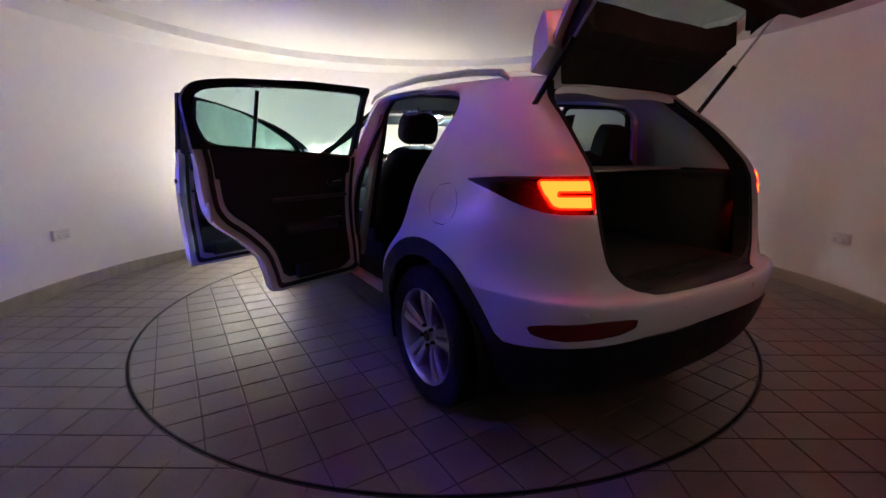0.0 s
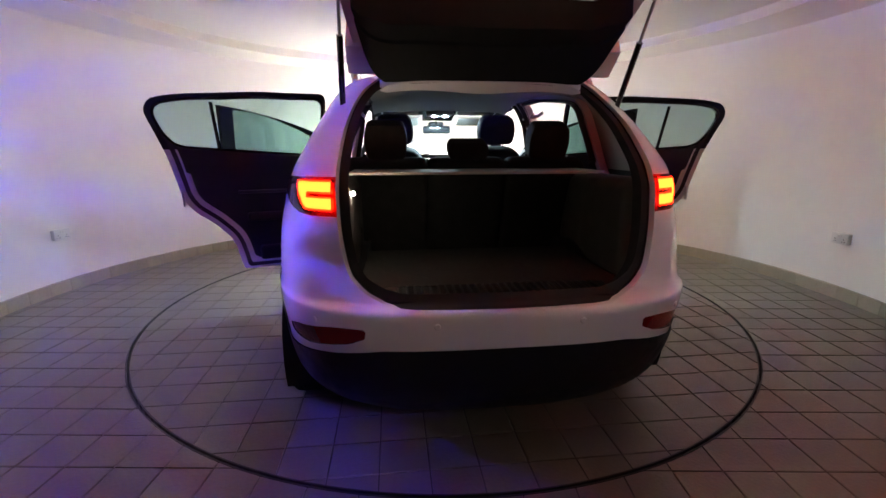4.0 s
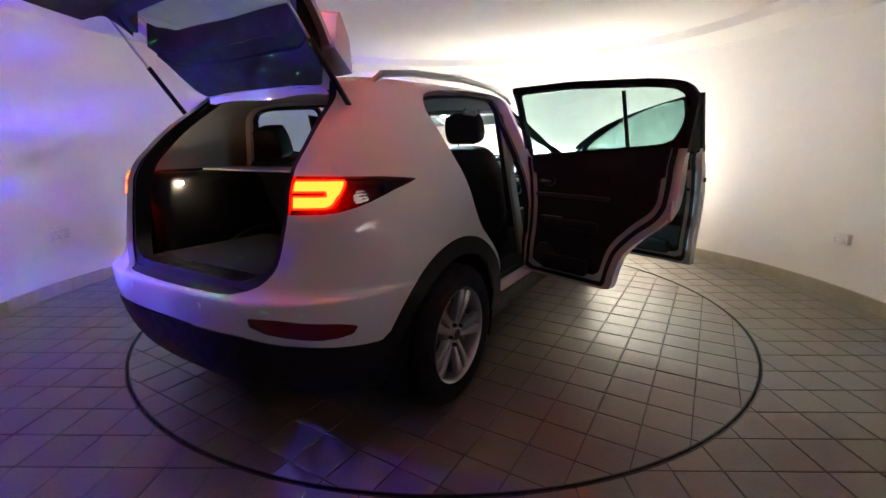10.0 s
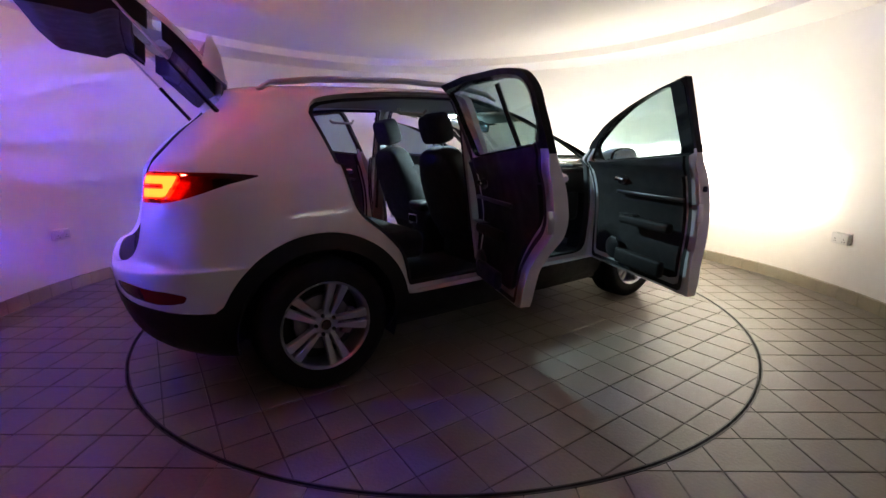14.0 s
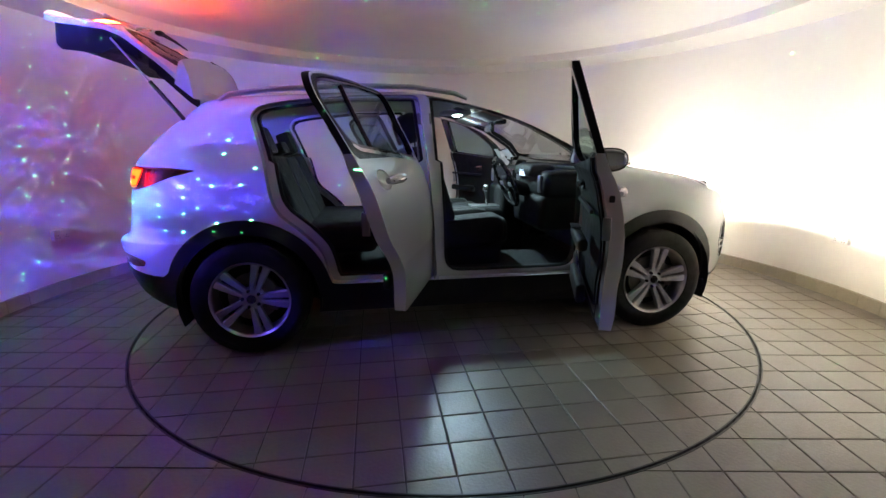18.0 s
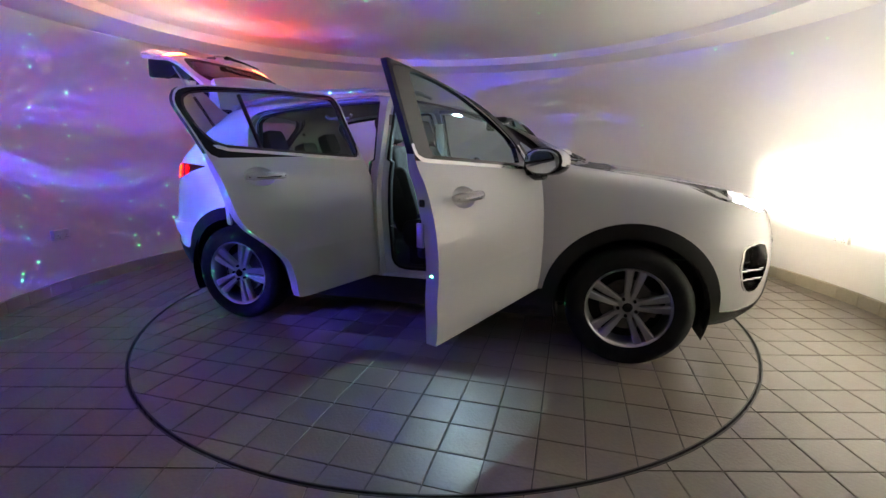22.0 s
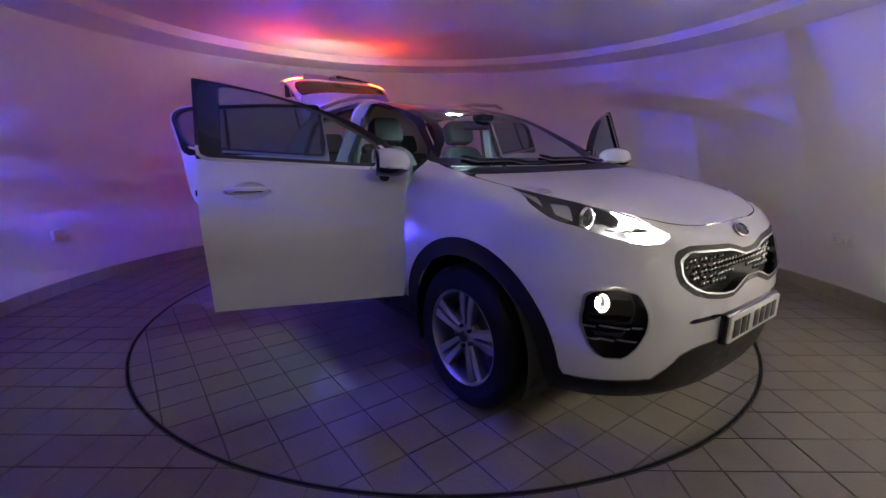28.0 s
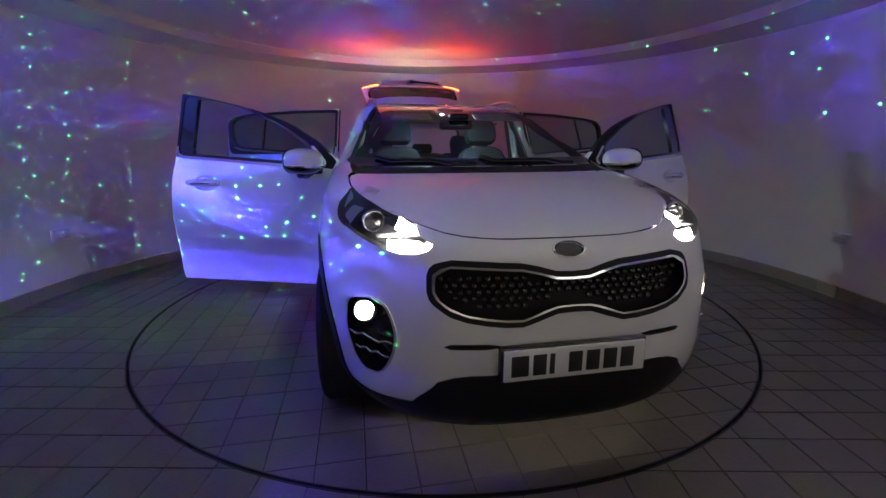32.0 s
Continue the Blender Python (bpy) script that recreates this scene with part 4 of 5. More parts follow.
    slot = inside([(-1.955, 1.084), (-2.3, 1.084), (-2.3, 1.074), (-1.955, 1.074)])
    zf = inside(zone)
    lit, _ = clip(offset(tail, -0.012), lambda A: np.maximum(zf(A[:, 0], A[:, 2]), -slot(A[:, 0], A[:, 2])))
    lit, _ = clip(lit, lambda A: 0.598 - np.abs(A[:, 1]))
    core, rim_band = clip(lit, lambda A: np.maximum(zf(A[:, 0], A[:, 2]), -slot(A[:, 0], A[:, 2])) + 0.006)
    cover, _ = clip(tail, lambda A: -np.maximum(np.maximum(zf(A[:, 0], A[:, 2]), -slot(A[:, 0], A[:, 2])), 0.596 - np.abs(A[:, 1])))
    part("tail_lens", *cover, M["red_lens"], tail_unit, "red plastic lens")
    part("tail_glow", *offset(core, 0.018), M["tail_glow"], tail_unit, "glowing orange-red light bar")
    part("tail_edge", *offset(rim_band, 0.018), M["tail_edge"], tail_unit, "dimmer red border of the light bar")
    # fog light nest
    nest = part("fog_light", *offset(fog, -0.07), M["gloss_black"], car, "round fog light in a black nest, lit")
    _, b, e = thick(fog, lambda A: np.array(offset(fog, -0.07)[0]))
    part("nest_wall", *e, M["gloss_black"], nest)
    rimz = inside(FOG)
    edge_ring, _ = clip(fog, lambda A: -(rimz(np.abs(A[:, 1]), A[:, 2]) + 0.006))
    part("nest_trim", *offset(edge_ring, 0.004), M["satin"], nest, "satin nest trim")
    at = Matrix.Translation((1.916, sign * 0.698, 0.652)) @ Matrix.Rotation(radians(-90 + sign * 12), 4, "Z") @ Matrix.Rotation(radians(12), 4, "X")
    part("fog_ring", *moved(lathe([(0.034, 0.01), (0.036, 0.040), (0.041, 0.042), (0.045, 0.02), (0.045, -0.02)], 28), at), M["black"], nest)
    part("fog_back", *moved(lathe([(0.0, -0.012), (0.050, -0.012), (0.050, -0.002)], 28), at), M["black"], nest)
    part("fog_bowl", *moved(lathe([(0.021, 0.004), (0.035, 0.018)], 24), at), M["chrome"], nest)
    part("fog_glow", *moved(lathe([(0.0, 0.008), (0.022, 0.004)], 24), at), M["fog_glow"], nest, "lit warm white fog light")
    face = np.array(fog[0])
    for z, y0, y1 in ((0.572, 0.612, 0.764), (0.518, 0.626, 0.748)):
        edge_line = []
        for i in range(7):
            y = y0 + (y1 - y0) * i / 6
            k = np.argmin((np.abs(face[:, 1]) - y) ** 2 + (face[:, 2] - z) ** 2)
            edge_line.append((face[k, 0] - 0.016, sign * y, z))
        blade = part("nest_blade", *prism([(x, y) for x, y, z in edge_line] + [(x - 0.045, y) for x, y, z in reversed(edge_line)], z - 0.008, z + 0.002, 2), M["gloss_black"], nest)
        part("blade_edge", *tube(edge_line, 0.0035, 6), M["chrome"], blade, "chrome blade edge")
    # rear reflector strip
    part("rear_reflector", *offset(refl, -0.004), M["red_dark"], car, "dark red rear bumper reflector")

rear_skin = np.array([p for p in shell[0] if p[0] < -1.7])
sensor = mesh_data("parking_sensor", *lathe([(0.0, 0.004), (0.009, 0.004), (0.011, 0.001), (0.0125, -0.004)], 16), M["paint"])
for y in (-0.68, -0.26, 0.26, 0.68):
    k = np.argmin((rear_skin[:, 1] - y) ** 2 + (rear_skin[:, 2] - 0.655) ** 2)
    ob = new("parking_sensor", sensor)
    ob.parent = car
    ob.matrix_basis = Matrix.Translation(rear_skin[k]) @ Matrix.Rotation(radians(90 - 40 * (y / 0.68) ** 3 * abs(y) / 0.68), 4, "Z")

# ---------- grille, plate, badge ----------
grille = part("grille", *offset(cut["grille"], -0.05), M["black"], car, "black honeycomb grille with chrome surround")
gz = inside(GRILLE)
_, b, e = thick(cut["grille"], lambda A: np.array(offset(cut["grille"], -0.05)[0]))
part("grille_wall", *e, M["gloss_black"], grille)
ring, rest = clip(cut["grille"], lambda A: -(gz(A[:, 1], A[:, 2]) + 0.019))
ring2, _ = clip(rest, lambda A: -(gz(A[:, 1], A[:, 2]) + 0.0265))
part("grille_border", *offset(ring, 0.004), M["black"], grille)
part("grille_chrome", *offset(ring2, 0.007), M["chrome"], grille, "chrome grille surround")
stud = mesh_data("grille_cell", *join(lathe([(0.0, 0.012), (0.010, 0.007), (0.013, 0.0)], 6)), M["gloss_black"])
nose = np.array(cut["grille"][0])
for r in range(9):
    for c in range(-14, 15):
        y, z = 0.032 * (c + 0.5 * (r % 2)), 0.665 + 0.0235 * r
        if gz(np.array([y]), np.array([z]))[0] < -0.045:
            k = np.argmin((nose[:, 1] - y) ** 2 + (nose[:, 2] - z) ** 2)
            ob = new("grille_cell", stud)
            ob.parent = grille
            ob.matrix_basis = pose(nose[k, 0] - 0.046, y, z, 0, 0, -90)
part("badge", *moved(lathe([(0.0, 0.012), (0.05, 0.010), (0.058, 0.004), (0.060, -0.02)], 32), Matrix.Translation((2.128, 0, 0.893)) @ Matrix.Rotation(radians(-90), 4, "Z") @ Matrix.Rotation(radians(40), 4, "X") @ Matrix.Diagonal((1, 1, 0.55, 1))), M["gloss_black"], car, "dark oval badge with a bright rim")
part("badge_rim", *moved(tube([(0.058 * math.cos(w), 0.008, 0.058 * math.sin(w)) for w in np.linspace(0, 2 * math.pi, 28)[:-1]], 0.005, 8, True), Matrix.Translation((2.130, 0, 0.895)) @ Matrix.Rotation(radians(-90), 4, "Z") @ Matrix.Rotation(radians(40), 4, "X") @ Matrix.Diagonal((1, 1, 0.55, 1))), M["chrome"], car)
plate = part("number_plate", *rbox(2.236, 0, 0.53, 0.012, 0.52, 0.111, 0.004), M["plate"], car, "white number plate with dark bars")
part("plate_holder", *rbox(2.216, 0, 0.53, 0.03, 0.545, 0.13, 0.01), M["gloss_black"], plate)
for i, (y, w) in enumerate(((-0.205, 0.062), (-0.135, 0.048), (-0.09, 0.018), (-0.005, 0.05), (0.06, 0.05), (0.125, 0.05), (0.19, 0.05))):
    part("plate_bar", *rbox(2.243, y, 0.53, 0.004, w, 0.075, 0.002), M["ink"], plate)
glass_points = np.array(cut["screen"][0])


def on_screen(y, z):
    k = np.argmin((glass_points[:, 1] - y) ** 2 + (glass_points[:, 2] - z) ** 2)
    return (glass_points[k, 0] + 0.012, y, glass_points[k, 2] + 0.008)


for s, slot_half in zip((1, -1), split_sides(cut["slot"])):
    part("bumper_slot", *offset(slot_half, -0.006), M["gloss_black"], car, "black bumper slot")
    # roof rails
    rail = [(-1.50, s * 0.545, 1.575), (-1.44, s * 0.55, 1.612), (-1.2, s * 0.56, 1.632), (-0.7, s * 0.567, 1.640), (-0.3, s * 0.562, 1.632), (-0.02, s * 0.55, 1.600), (0.06, s * 0.545, 1.566)]
    rail = [(x, y, float(droop(x, z))) for x, y, z in rail]
    part("roof_rail", *tube(rail, [0.012, 0.016, 0.017, 0.017, 0.017, 0.015, 0.010], 10), M["satin"], car, "satin silver roof rail")
    part("wiper", *tube([on_screen(s * 0.30 + 0.26 - 0.08 * i, 1.158 + 0.004 * i) for i in range(8)], 0.008, 8), M["black"], car)
part("cowl", *rbox(0.93, 0, 1.105, 0.16, 1.20, 0.03, 0.012), M["black"], car)
part("engine_bay", *rbox(1.45, 0, 0.72, 0.9, 1.2, 0.30, 0.05), M["black"], car)
part("bulkhead", *rbox(0.98, 0, 0.78, 0.05, 1.50, 0.60, 0.02), M["trim"], car)
for s in (1, -1):
    for x in (1.745, 0.915, -0.915):
        part("wheel_deflector", *rbox(x, s * 0.78, 0.285, 0.012, 0.14, 0.07, 0.004), M["black"], car)

# ---------- inside the car ----------
part("cabin_floor", *rbox(-0.25, 0, 0.40, 2.5, 1.56, 0.05, 0.01), M["carpet"], car)
part("boot_floor", *rbox(-1.72, 0, 0.70, 0.82, 1.06, 0.04, 0.01), M["carpet"], car, "black carpeted boot floor")
part("boot_sill_trim", *rbox(-2.045, 0, 0.715, 0.13, 0.86, 0.03, 0.01), M["trim"], car)
rib = mesh_data("sill_rib", *rbox(0, 0, 0, 0.10, 0.008, 0.006, 0.002), M["trim_gloss"])
for i in range(27):
    ob = new("sill_rib", rib)
    ob.parent = car
    ob.matrix_basis = pose(-2.045, -0.377 + 0.029 * i, 0.731)
for s in (1, -1):
    part("boot_side_trim", *rbox(-1.53, s * 0.635, 0.90, 0.74, 0.16, 0.44, 0.06, 4), M["boot_trim"], car, "dark boot side trim")
part("boot_lamp", *rbox(-1.80, 0.548, 1.066, 0.030, 0.012, 0.014, 0.003), M["boot_glow"], car, "lit boot lamp")
part("parcel_cover", *rbox(-1.42, 0, 1.135, 0.46, 1.16, 0.012, 0.004), M["pillar"], car, "pale luggage cover")
for s in (1, -1):
    part("dome_lamp", [(0.075, s * 0.045 - 0.017, 1.497), (0.125, s * 0.045 - 0.017, 1.497), (0.125, s * 0.045 + 0.017, 1.497), (0.075, s * 0.045 + 0.017, 1.497)], [(3, 2, 1, 0)], M["room_glow"], car, "lit cool white courtesy lamp")
part("overhead_console", *rbox(0.08, 0, 1.515, 0.22, 0.20, 0.03, 0.012), M["pillar"], car)
part("rear_view_mirror", *join(rbox(0.36, 0, 1.405, 0.03, 0.24, 0.065, 0.02, 3), tube([(0.36, 0, 1.43), (0.40, 0, 1.475)], 0.012, 8)), M["gloss_black"], car)


def outline(points, r=0.06):
    return rounded(points, r, 5)


def build_seat(x, y):
    """Front seat: cushion with side rolls, waisted backrest, headrest on two posts."""
    flat = Matrix.Translation((x + 0.10, y, 0.655)) @ Matrix.Rotation(radians(86), 4, "Y")
    base = moved(pillow(outline([(-0.25, -0.27), (0.25, -0.27), (0.26, 0.10), (0.22, 0.25), (-0.22, 0.25), (-0.26, 0.10)]), 0.17, 11, 0.16), flat)
    cushion = part("seat", *base, M["fabric"], car, "dark cloth front seat")
    for k in (1, -1):
        part("cushion_roll", *moved(pillow(outline([(-0.055, -0.26), (0.055, -0.26), (0.05, 0.22), (-0.05, 0.22)]), 0.20, 11, 0.55), Matrix.Translation((x + 0.09, y + k * 0.215, 0.675)) @ Matrix.Rotation(radians(86), 4, "Y")), M["fabric"], cushion)
    part("seat_frame", *rbox(x + 0.08, y, 0.50, 0.44, 0.42, 0.16, 0.03), M["trim"], cushion)
    lean = Matrix.Translation((x - 0.14, y, 0.66)) @ Matrix.Rotation(radians(-17), 4, "Y")
    part("backrest", *moved(pillow(outline([(-0.23, -0.02), (0.23, -0.02), (0.265, 0.22), (0.255, 0.42), (0.18, 0.585), (0.10, 0.62), (-0.10, 0.62), (-0.18, 0.585), (-0.255, 0.42), (-0.265, 0.22)], 0.08), 0.15, 11, 0.20), lean), M["fabric"], cushion)
    for k in (1, -1):
        part("backrest_roll", *moved(pillow(outline([(-0.05, 0.03), (0.05, 0.03), (0.055, 0.30), (0.03, 0.46), (-0.04, 0.46)]), 0.19, 11, 0.55), lean @ Matrix.Translation((0.035, k * 0.20, 0.0))), M["fabric"], cushion)
    part("headrest", *moved(pillow(outline([(-0.125, 0.645), (0.125, 0.645), (0.140, 0.74), (0.115, 0.845), (-0.115, 0.845), (-0.140, 0.74)], 0.05), 0.12, 11, 0.22), lean @ Matrix.Translation((0.02, 0, 0))), M["fabric"], cushion)
    for k in (1, -1):
        part("headrest_post", *moved(tube([(0.01, k * 0.06, 0.58), (0.01, k * 0.06, 0.68)], 0.006, 8), lean), M["chrome"], cushion)
    return cushion


for y in (0.37, -0.37):
    build_seat(0.02, y)
bench = part("rear_bench", *rbox(-0.82, 0, 0.64, 0.52, 1.26, 0.18, 0.06, 4), M["fabric"], car, "dark cloth rear bench")
lean = Matrix.Translation((-1.08, 0, 0.68)) @ Matrix.Rotation(radians(-20), 4, "Y")
for y, w in ((0.42, 0.44), (0.0, 0.42), (-0.42, 0.44)):
    part("bench_backrest", *moved(rbox(0, y, 0.26, 0.14, w, 0.56, 0.045, 4), lean), M["fabric"], bench)
    h = 0.18 if y else 0.085
    part("bench_headrest", *moved(pillow(outline([(y - 0.10, 0.55), (y + 0.10, 0.55), (y + 0.11, 0.55 + h * 0.6), (y + 0.092, 0.55 + h), (y - 0.092, 0.55 + h), (y - 0.11, 0.55 + h * 0.6)], 0.03), 0.10), lean @ Matrix.Translation((0.01, 0, 0))), M["fabric"], bench)
dash = part("dashboard", *join(rbox(0.78, 0, 0.99, 0.42, 1.42, 0.20, 0.07, 4), rbox(0.70, 0, 0.80, 0.30, 1.40, 0.25, 0.05, 3), rbox(0.62, -0.37, 1.085, 0.20, 0.36, 0.09, 0.04, 4)), M["trim"], car, "black dashboard")
part("dials", *rbox(0.525, -0.37, 1.07, 0.01, 0.11, 0.05, 0.004), M["dial_glow"], dash, "lit instrument dials")
part("centre_screen", *rbox(0.545, 0, 1.02, 0.02, 0.22, 0.12, 0.008), M["gloss_black"], dash)
for y in (0.62, 0.15, -0.15, -0.62):
    part("air_vent", *rbox(0.57, y, 1.0, 0.02, 0.055, 0.12, 0.01), M["satin"], dash)
at = Matrix.Translation((0.40, -0.37, 1.0)) @ Matrix.Rotation(radians(-24), 4, "Y")
wheel_ring = [(0.0, 0.185 * math.cos(w), 0.185 * math.sin(w)) for w in np.linspace(0, 2 * math.pi, 40)[:-1]]
steering = part("steering_wheel", *moved(tube(wheel_ring, 0.016, 10, True), at), M["gloss_black"], car, "black leather steering wheel")
part("wheel_boss", *moved(join(rbox(0.02, 0, 0, 0.06, 0.15, 0.12, 0.04, 3), rbox(0.02, 0, 0, 0.03, 0.34, 0.035, 0.01), rbox(0.02, 0, -0.09, 0.03, 0.05, 0.17, 0.01)), at), M["trim"], steering)
part("wheel_accent", *moved(join(rbox(-0.005, 0.10, -0.01, 0.012, 0.06, 0.03, 0.005), rbox(-0.005, -0.10, -0.01, 0.012, 0.06, 0.03, 0.005), rbox(-0.005, 0, -0.11, 0.012, 0.03, 0.06, 0.005)), at), M["satin"], steering)
part("steering_column", *tube([(0.43, -0.37, 0.985), (0.66, -0.37, 0.90)], 0.05, 12), M["trim"], car)
console = part("centre_console", *join(rbox(0.20, 0, 0.60, 0.90, 0.22, 0.36, 0.04, 3), rbox(-0.12, 0, 0.80, 0.34, 0.20, 0.08, 0.03, 3), rbox(0.52, 0, 0.80, 0.16, 0.24, 0.30, 0.04, 3)), M["trim"], car)
part("gear_lever", *join(tube([(0.36, 0, 0.76), (0.34, 0, 0.90)], 0.010, 8), rbox(0.34, 0, 0.925, 0.045, 0.045, 0.06, 0.02, 3)), M["chrome"], console, "chrome-topped gear lever")
part("console_trim", *rbox(0.34, 0, 0.782, 0.26, 0.16, 0.008, 0.003), M["satin"], console)
rear_vent = part("rear_vent", *rbox(-0.297, 0, 0.70, 0.012, 0.13, 0.085, 0.012, 3), M["chrome"], console, "chrome-framed rear air vent")
# Solid black blocks: the shade in the vent openings is put in as colour.
for y in (-0.03, 0.03):
    part("vent_opening", *rbox(-0.3035, y, 0.708, 0.004, 0.05, 0.05, 0.004), M["flat_black"], rear_vent)
part("sensor_housing", *rbox(0.44, 0, 1.455, 0.10, 0.13, 0.04, 0.015, 3), M["black"], car)
for s in (1, -1):
    part("sun_visor", *moved(rbox(0, 0, 0, 0.16, 0.36, 0.018, 0.007), Matrix.Translation((0.25, s * 0.34, 1.468)) @ Matrix.Rotation(radians(18), 4, "Y")), M["liner"], car)
for s in (1, -1):
    part("seat_belt", *moved(rbox(0, 0, 0, 0.004, 0.045, 0.75, 0.001), Matrix.Translation((-0.27, s * 0.66, 1.08)) @ Matrix.Rotation(radians(s * 10), 4, "X")), M["trim"], car)
    part("grab_handle", *tube([(-0.72, s * 0.585, 1.47), (-0.70, s * 0.565, 1.45), (-0.54, s * 0.565, 1.45), (-0.52, s * 0.585, 1.475)], 0.010, 8), M["pillar"], car)
    part("pillar_cover", *moved(rbox(0, 0, 0, 0.10, 0.03, 0.95, 0.012), Matrix.Translation((-0.238, s * 0.705, 1.0)) @ Matrix.Rotation(radians(s * 11), 4, "X")), M["pillar"], car, "beige centre pillar trim")
# ---------- the round room ----------
ROOM_X, ROOM_Y, ROOM_R = -0.03, -0.11, 3.364
SOFFIT_Z, SOFFIT_R, CEILING_Z = 2.32, 2.79, 2.405
GAP = radians(50.0)                               # half angle of the entrance, round the -y direction


def ring_point(r, w, z):
    return (ROOM_X + r * math.sin(w), ROOM_Y - r * math.cos(w), z)


def ring_wall(r0, r1, z0, z1, n=180, a0=GAP, a1=2 * math.pi - GAP):
    V, F = [], []
    for i in range(n + 1):
        w = a0 + (a1 - a0) * i / n
        V += [ring_point(r0, w, z0), ring_point(r1, w, z0), ring_point(r1, w, z1), ring_point(r0, w, z1)]
    for i in range(n):
        for j in range(4):
            F.append((4 * i + j, 4 * i + (j + 1) % 4, 4 * i + 4 + (j + 1) % 4, 4 * i + 4 + j))
    F += [(3, 2, 1, 0), (4 * n, 4 * n + 1, 4 * n + 2, 4 * n + 3)]
    return V, F


tagged(part("wall_round", *ring_wall(ROOM_R, ROOM_R + 0.15, -0.02, 2.60), M["wall"], None), "curved cream plastered wall", "wall", kind="structure")
gap_x = ROOM_R * math.sin(GAP)
gap_y = ROOM_Y - ROOM_R * math.cos(GAP)
# Unseen walls and end panel, added to enclose the entrance and bounce headlight light.
for name, x in (("wall_entrance_west", -gap_x - 0.075), ("wall_entrance_east", gap_x + 0.075)):
    tagged(part(name, *rbox(ROOM_X + x, gap_y - 3.15, 1.29, 0.15, 6.1, 2.62, 0), M["lobby"], None, smooth=False), "plain dark wall, unseen, added to bounce light back", "wall", kind="structure")
tagged(part("door_shutter", *rbox(ROOM_X, gap_y - 6.20, 1.29, 2 * gap_x + 0.2, 0.08, 2.62, 0), M["shutter"], None, smooth=False), "unseen grey panel added to close off the entrance", "door", kind="structure")


# Unseen panes set from door reflections; the last is an added patch, no lamp.
for k, (x0, x1, z0, z1, mat, label) in enumerate(((-5.50, -4.75, 1.62, 1.86, "day_window", "lit strip window pane"), (-4.67, -3.95, 1.58, 1.82, "day_window", "lit strip window pane"), (-3.87, -3.62, 1.50, 1.68, "day_window", "lit strip window pane"),
                                            (-3.44, -3.30, 1.34, 1.42, "sign_glow", "small lit orange sign"), (-3.28, -3.12, 1.36, 1.43, "day_window", "lit strip window pane"), (-2.72, -2.58, 1.00, 1.10, "day_window", "lit wall lamp"))):
    pane = thing("window_%d" % (k + 1), label + " on the dark entrance wall", "window", pose(ROOM_X + gap_x - 0.002, (x0 + x1) / 2, (z0 + z1) / 2, 0, 0, 90), kind="structure")
    w, h = (x1 - x0) / 2, (z1 - z0) / 2
    part("pane", *rbox(0, 0.004, 0, 2 * w, 0.006, 2 * h, 0), M[mat], pane, smooth=False)
    for bx, bz, bw, bh in ((0, h + 0.015, 2 * w + 0.06, 0.03), (0, -h - 0.015, 2 * w + 0.06, 0.03), (w + 0.015, 0, 0.03, 2 * h), (-w - 0.015, 0, 0.03, 2 * h)):
        part("window_frame", *rbox(bx, 0.012, bz, bw, 0.024, bh, 0.004), M["shutter"], pane)


def disc(r, z0, z1, n=120, squash=1.0):
    V = [(ROOM_X + r * math.sin(2 * math.pi * i / n), ROOM_Y - r * math.cos(2 * math.pi * i / n), z) for z in (z0, z1) for i in range(n)]
    F = [tuple(range(n)), tuple(reversed(range(n, 2 * n)))] + [(i, n + i, n + (i + 1) % n, (i + 1) % n) for i in range(n)]
    return V, F


soffit = ring_wall(SOFFIT_R, ROOM_R + 0.02, SOFFIT_Z, CEILING_Z + 0.1, 200, 0, 2 * math.pi)
tagged(part("ceiling_soffit", *soffit, M["ceiling"], None), "cream plaster soffit ring below the ceiling", "ceiling", kind="structure")
tagged(part("ceiling", *disc(SOFFIT_R + 0.05, CEILING_Z, CEILING_Z + 0.08), M["ceiling"], None), "raised round cream ceiling", "ceiling", kind="structure")
# Unseen too: added to close the entrance from above.
tagged(part("ceiling_entrance", *rbox(ROOM_X, gap_y - 3.05, 2.48, 2 * gap_x + 0.3, 6.5, 0.1, 0), M["lobby"], None, smooth=False), "plain dark entrance ceiling, unseen, added to hold light in", "ceiling", kind="structure")

# floor bed under the tiles, with the round pit of the turntable
TABLE_R = 2.225
floor = thing("floor", "brown-grey quarry tile floor round the turntable", "floor", kind="structure")
V, F, n = [], [], 160
for i in range(n):
    w = 2 * math.pi * i / n
    c, s = math.cos(w), math.sin(w)
    V += [(TABLE_R + 0.014) * Vector((c, s, 0)), (TABLE_R + 0.014) * Vector((c, s, 0))]
    V[-2] = (V[-2][0], V[-2][1], -0.08)
    V[-1] = (V[-1][0], V[-1][1], -0.006)
    V.append((11.0 * c, 11.0 * s, -0.006))
for i in range(n):
    j = (i + 1) % n
    F += [(3 * i, 3 * i + 1, 3 * j + 1, 3 * j), (3 * i + 1, 3 * i + 2, 3 * j + 2, 3 * j + 1)]
part("floor_bed", V, F, M["grout"], floor)
part("pit_floor", *prism([(6.0 * math.cos(2 * math.pi * i / 60), 6.0 * math.sin(2 * math.pi * i / 60)) for i in range(60)], -0.16, -0.08, 2), M["grout"], floor)
frame_ring = [(TABLE_R + 0.011, -0.05), (TABLE_R + 0.011, 0.0015), (TABLE_R + 0.017, 0.0015), (TABLE_R + 0.017, -0.05)]


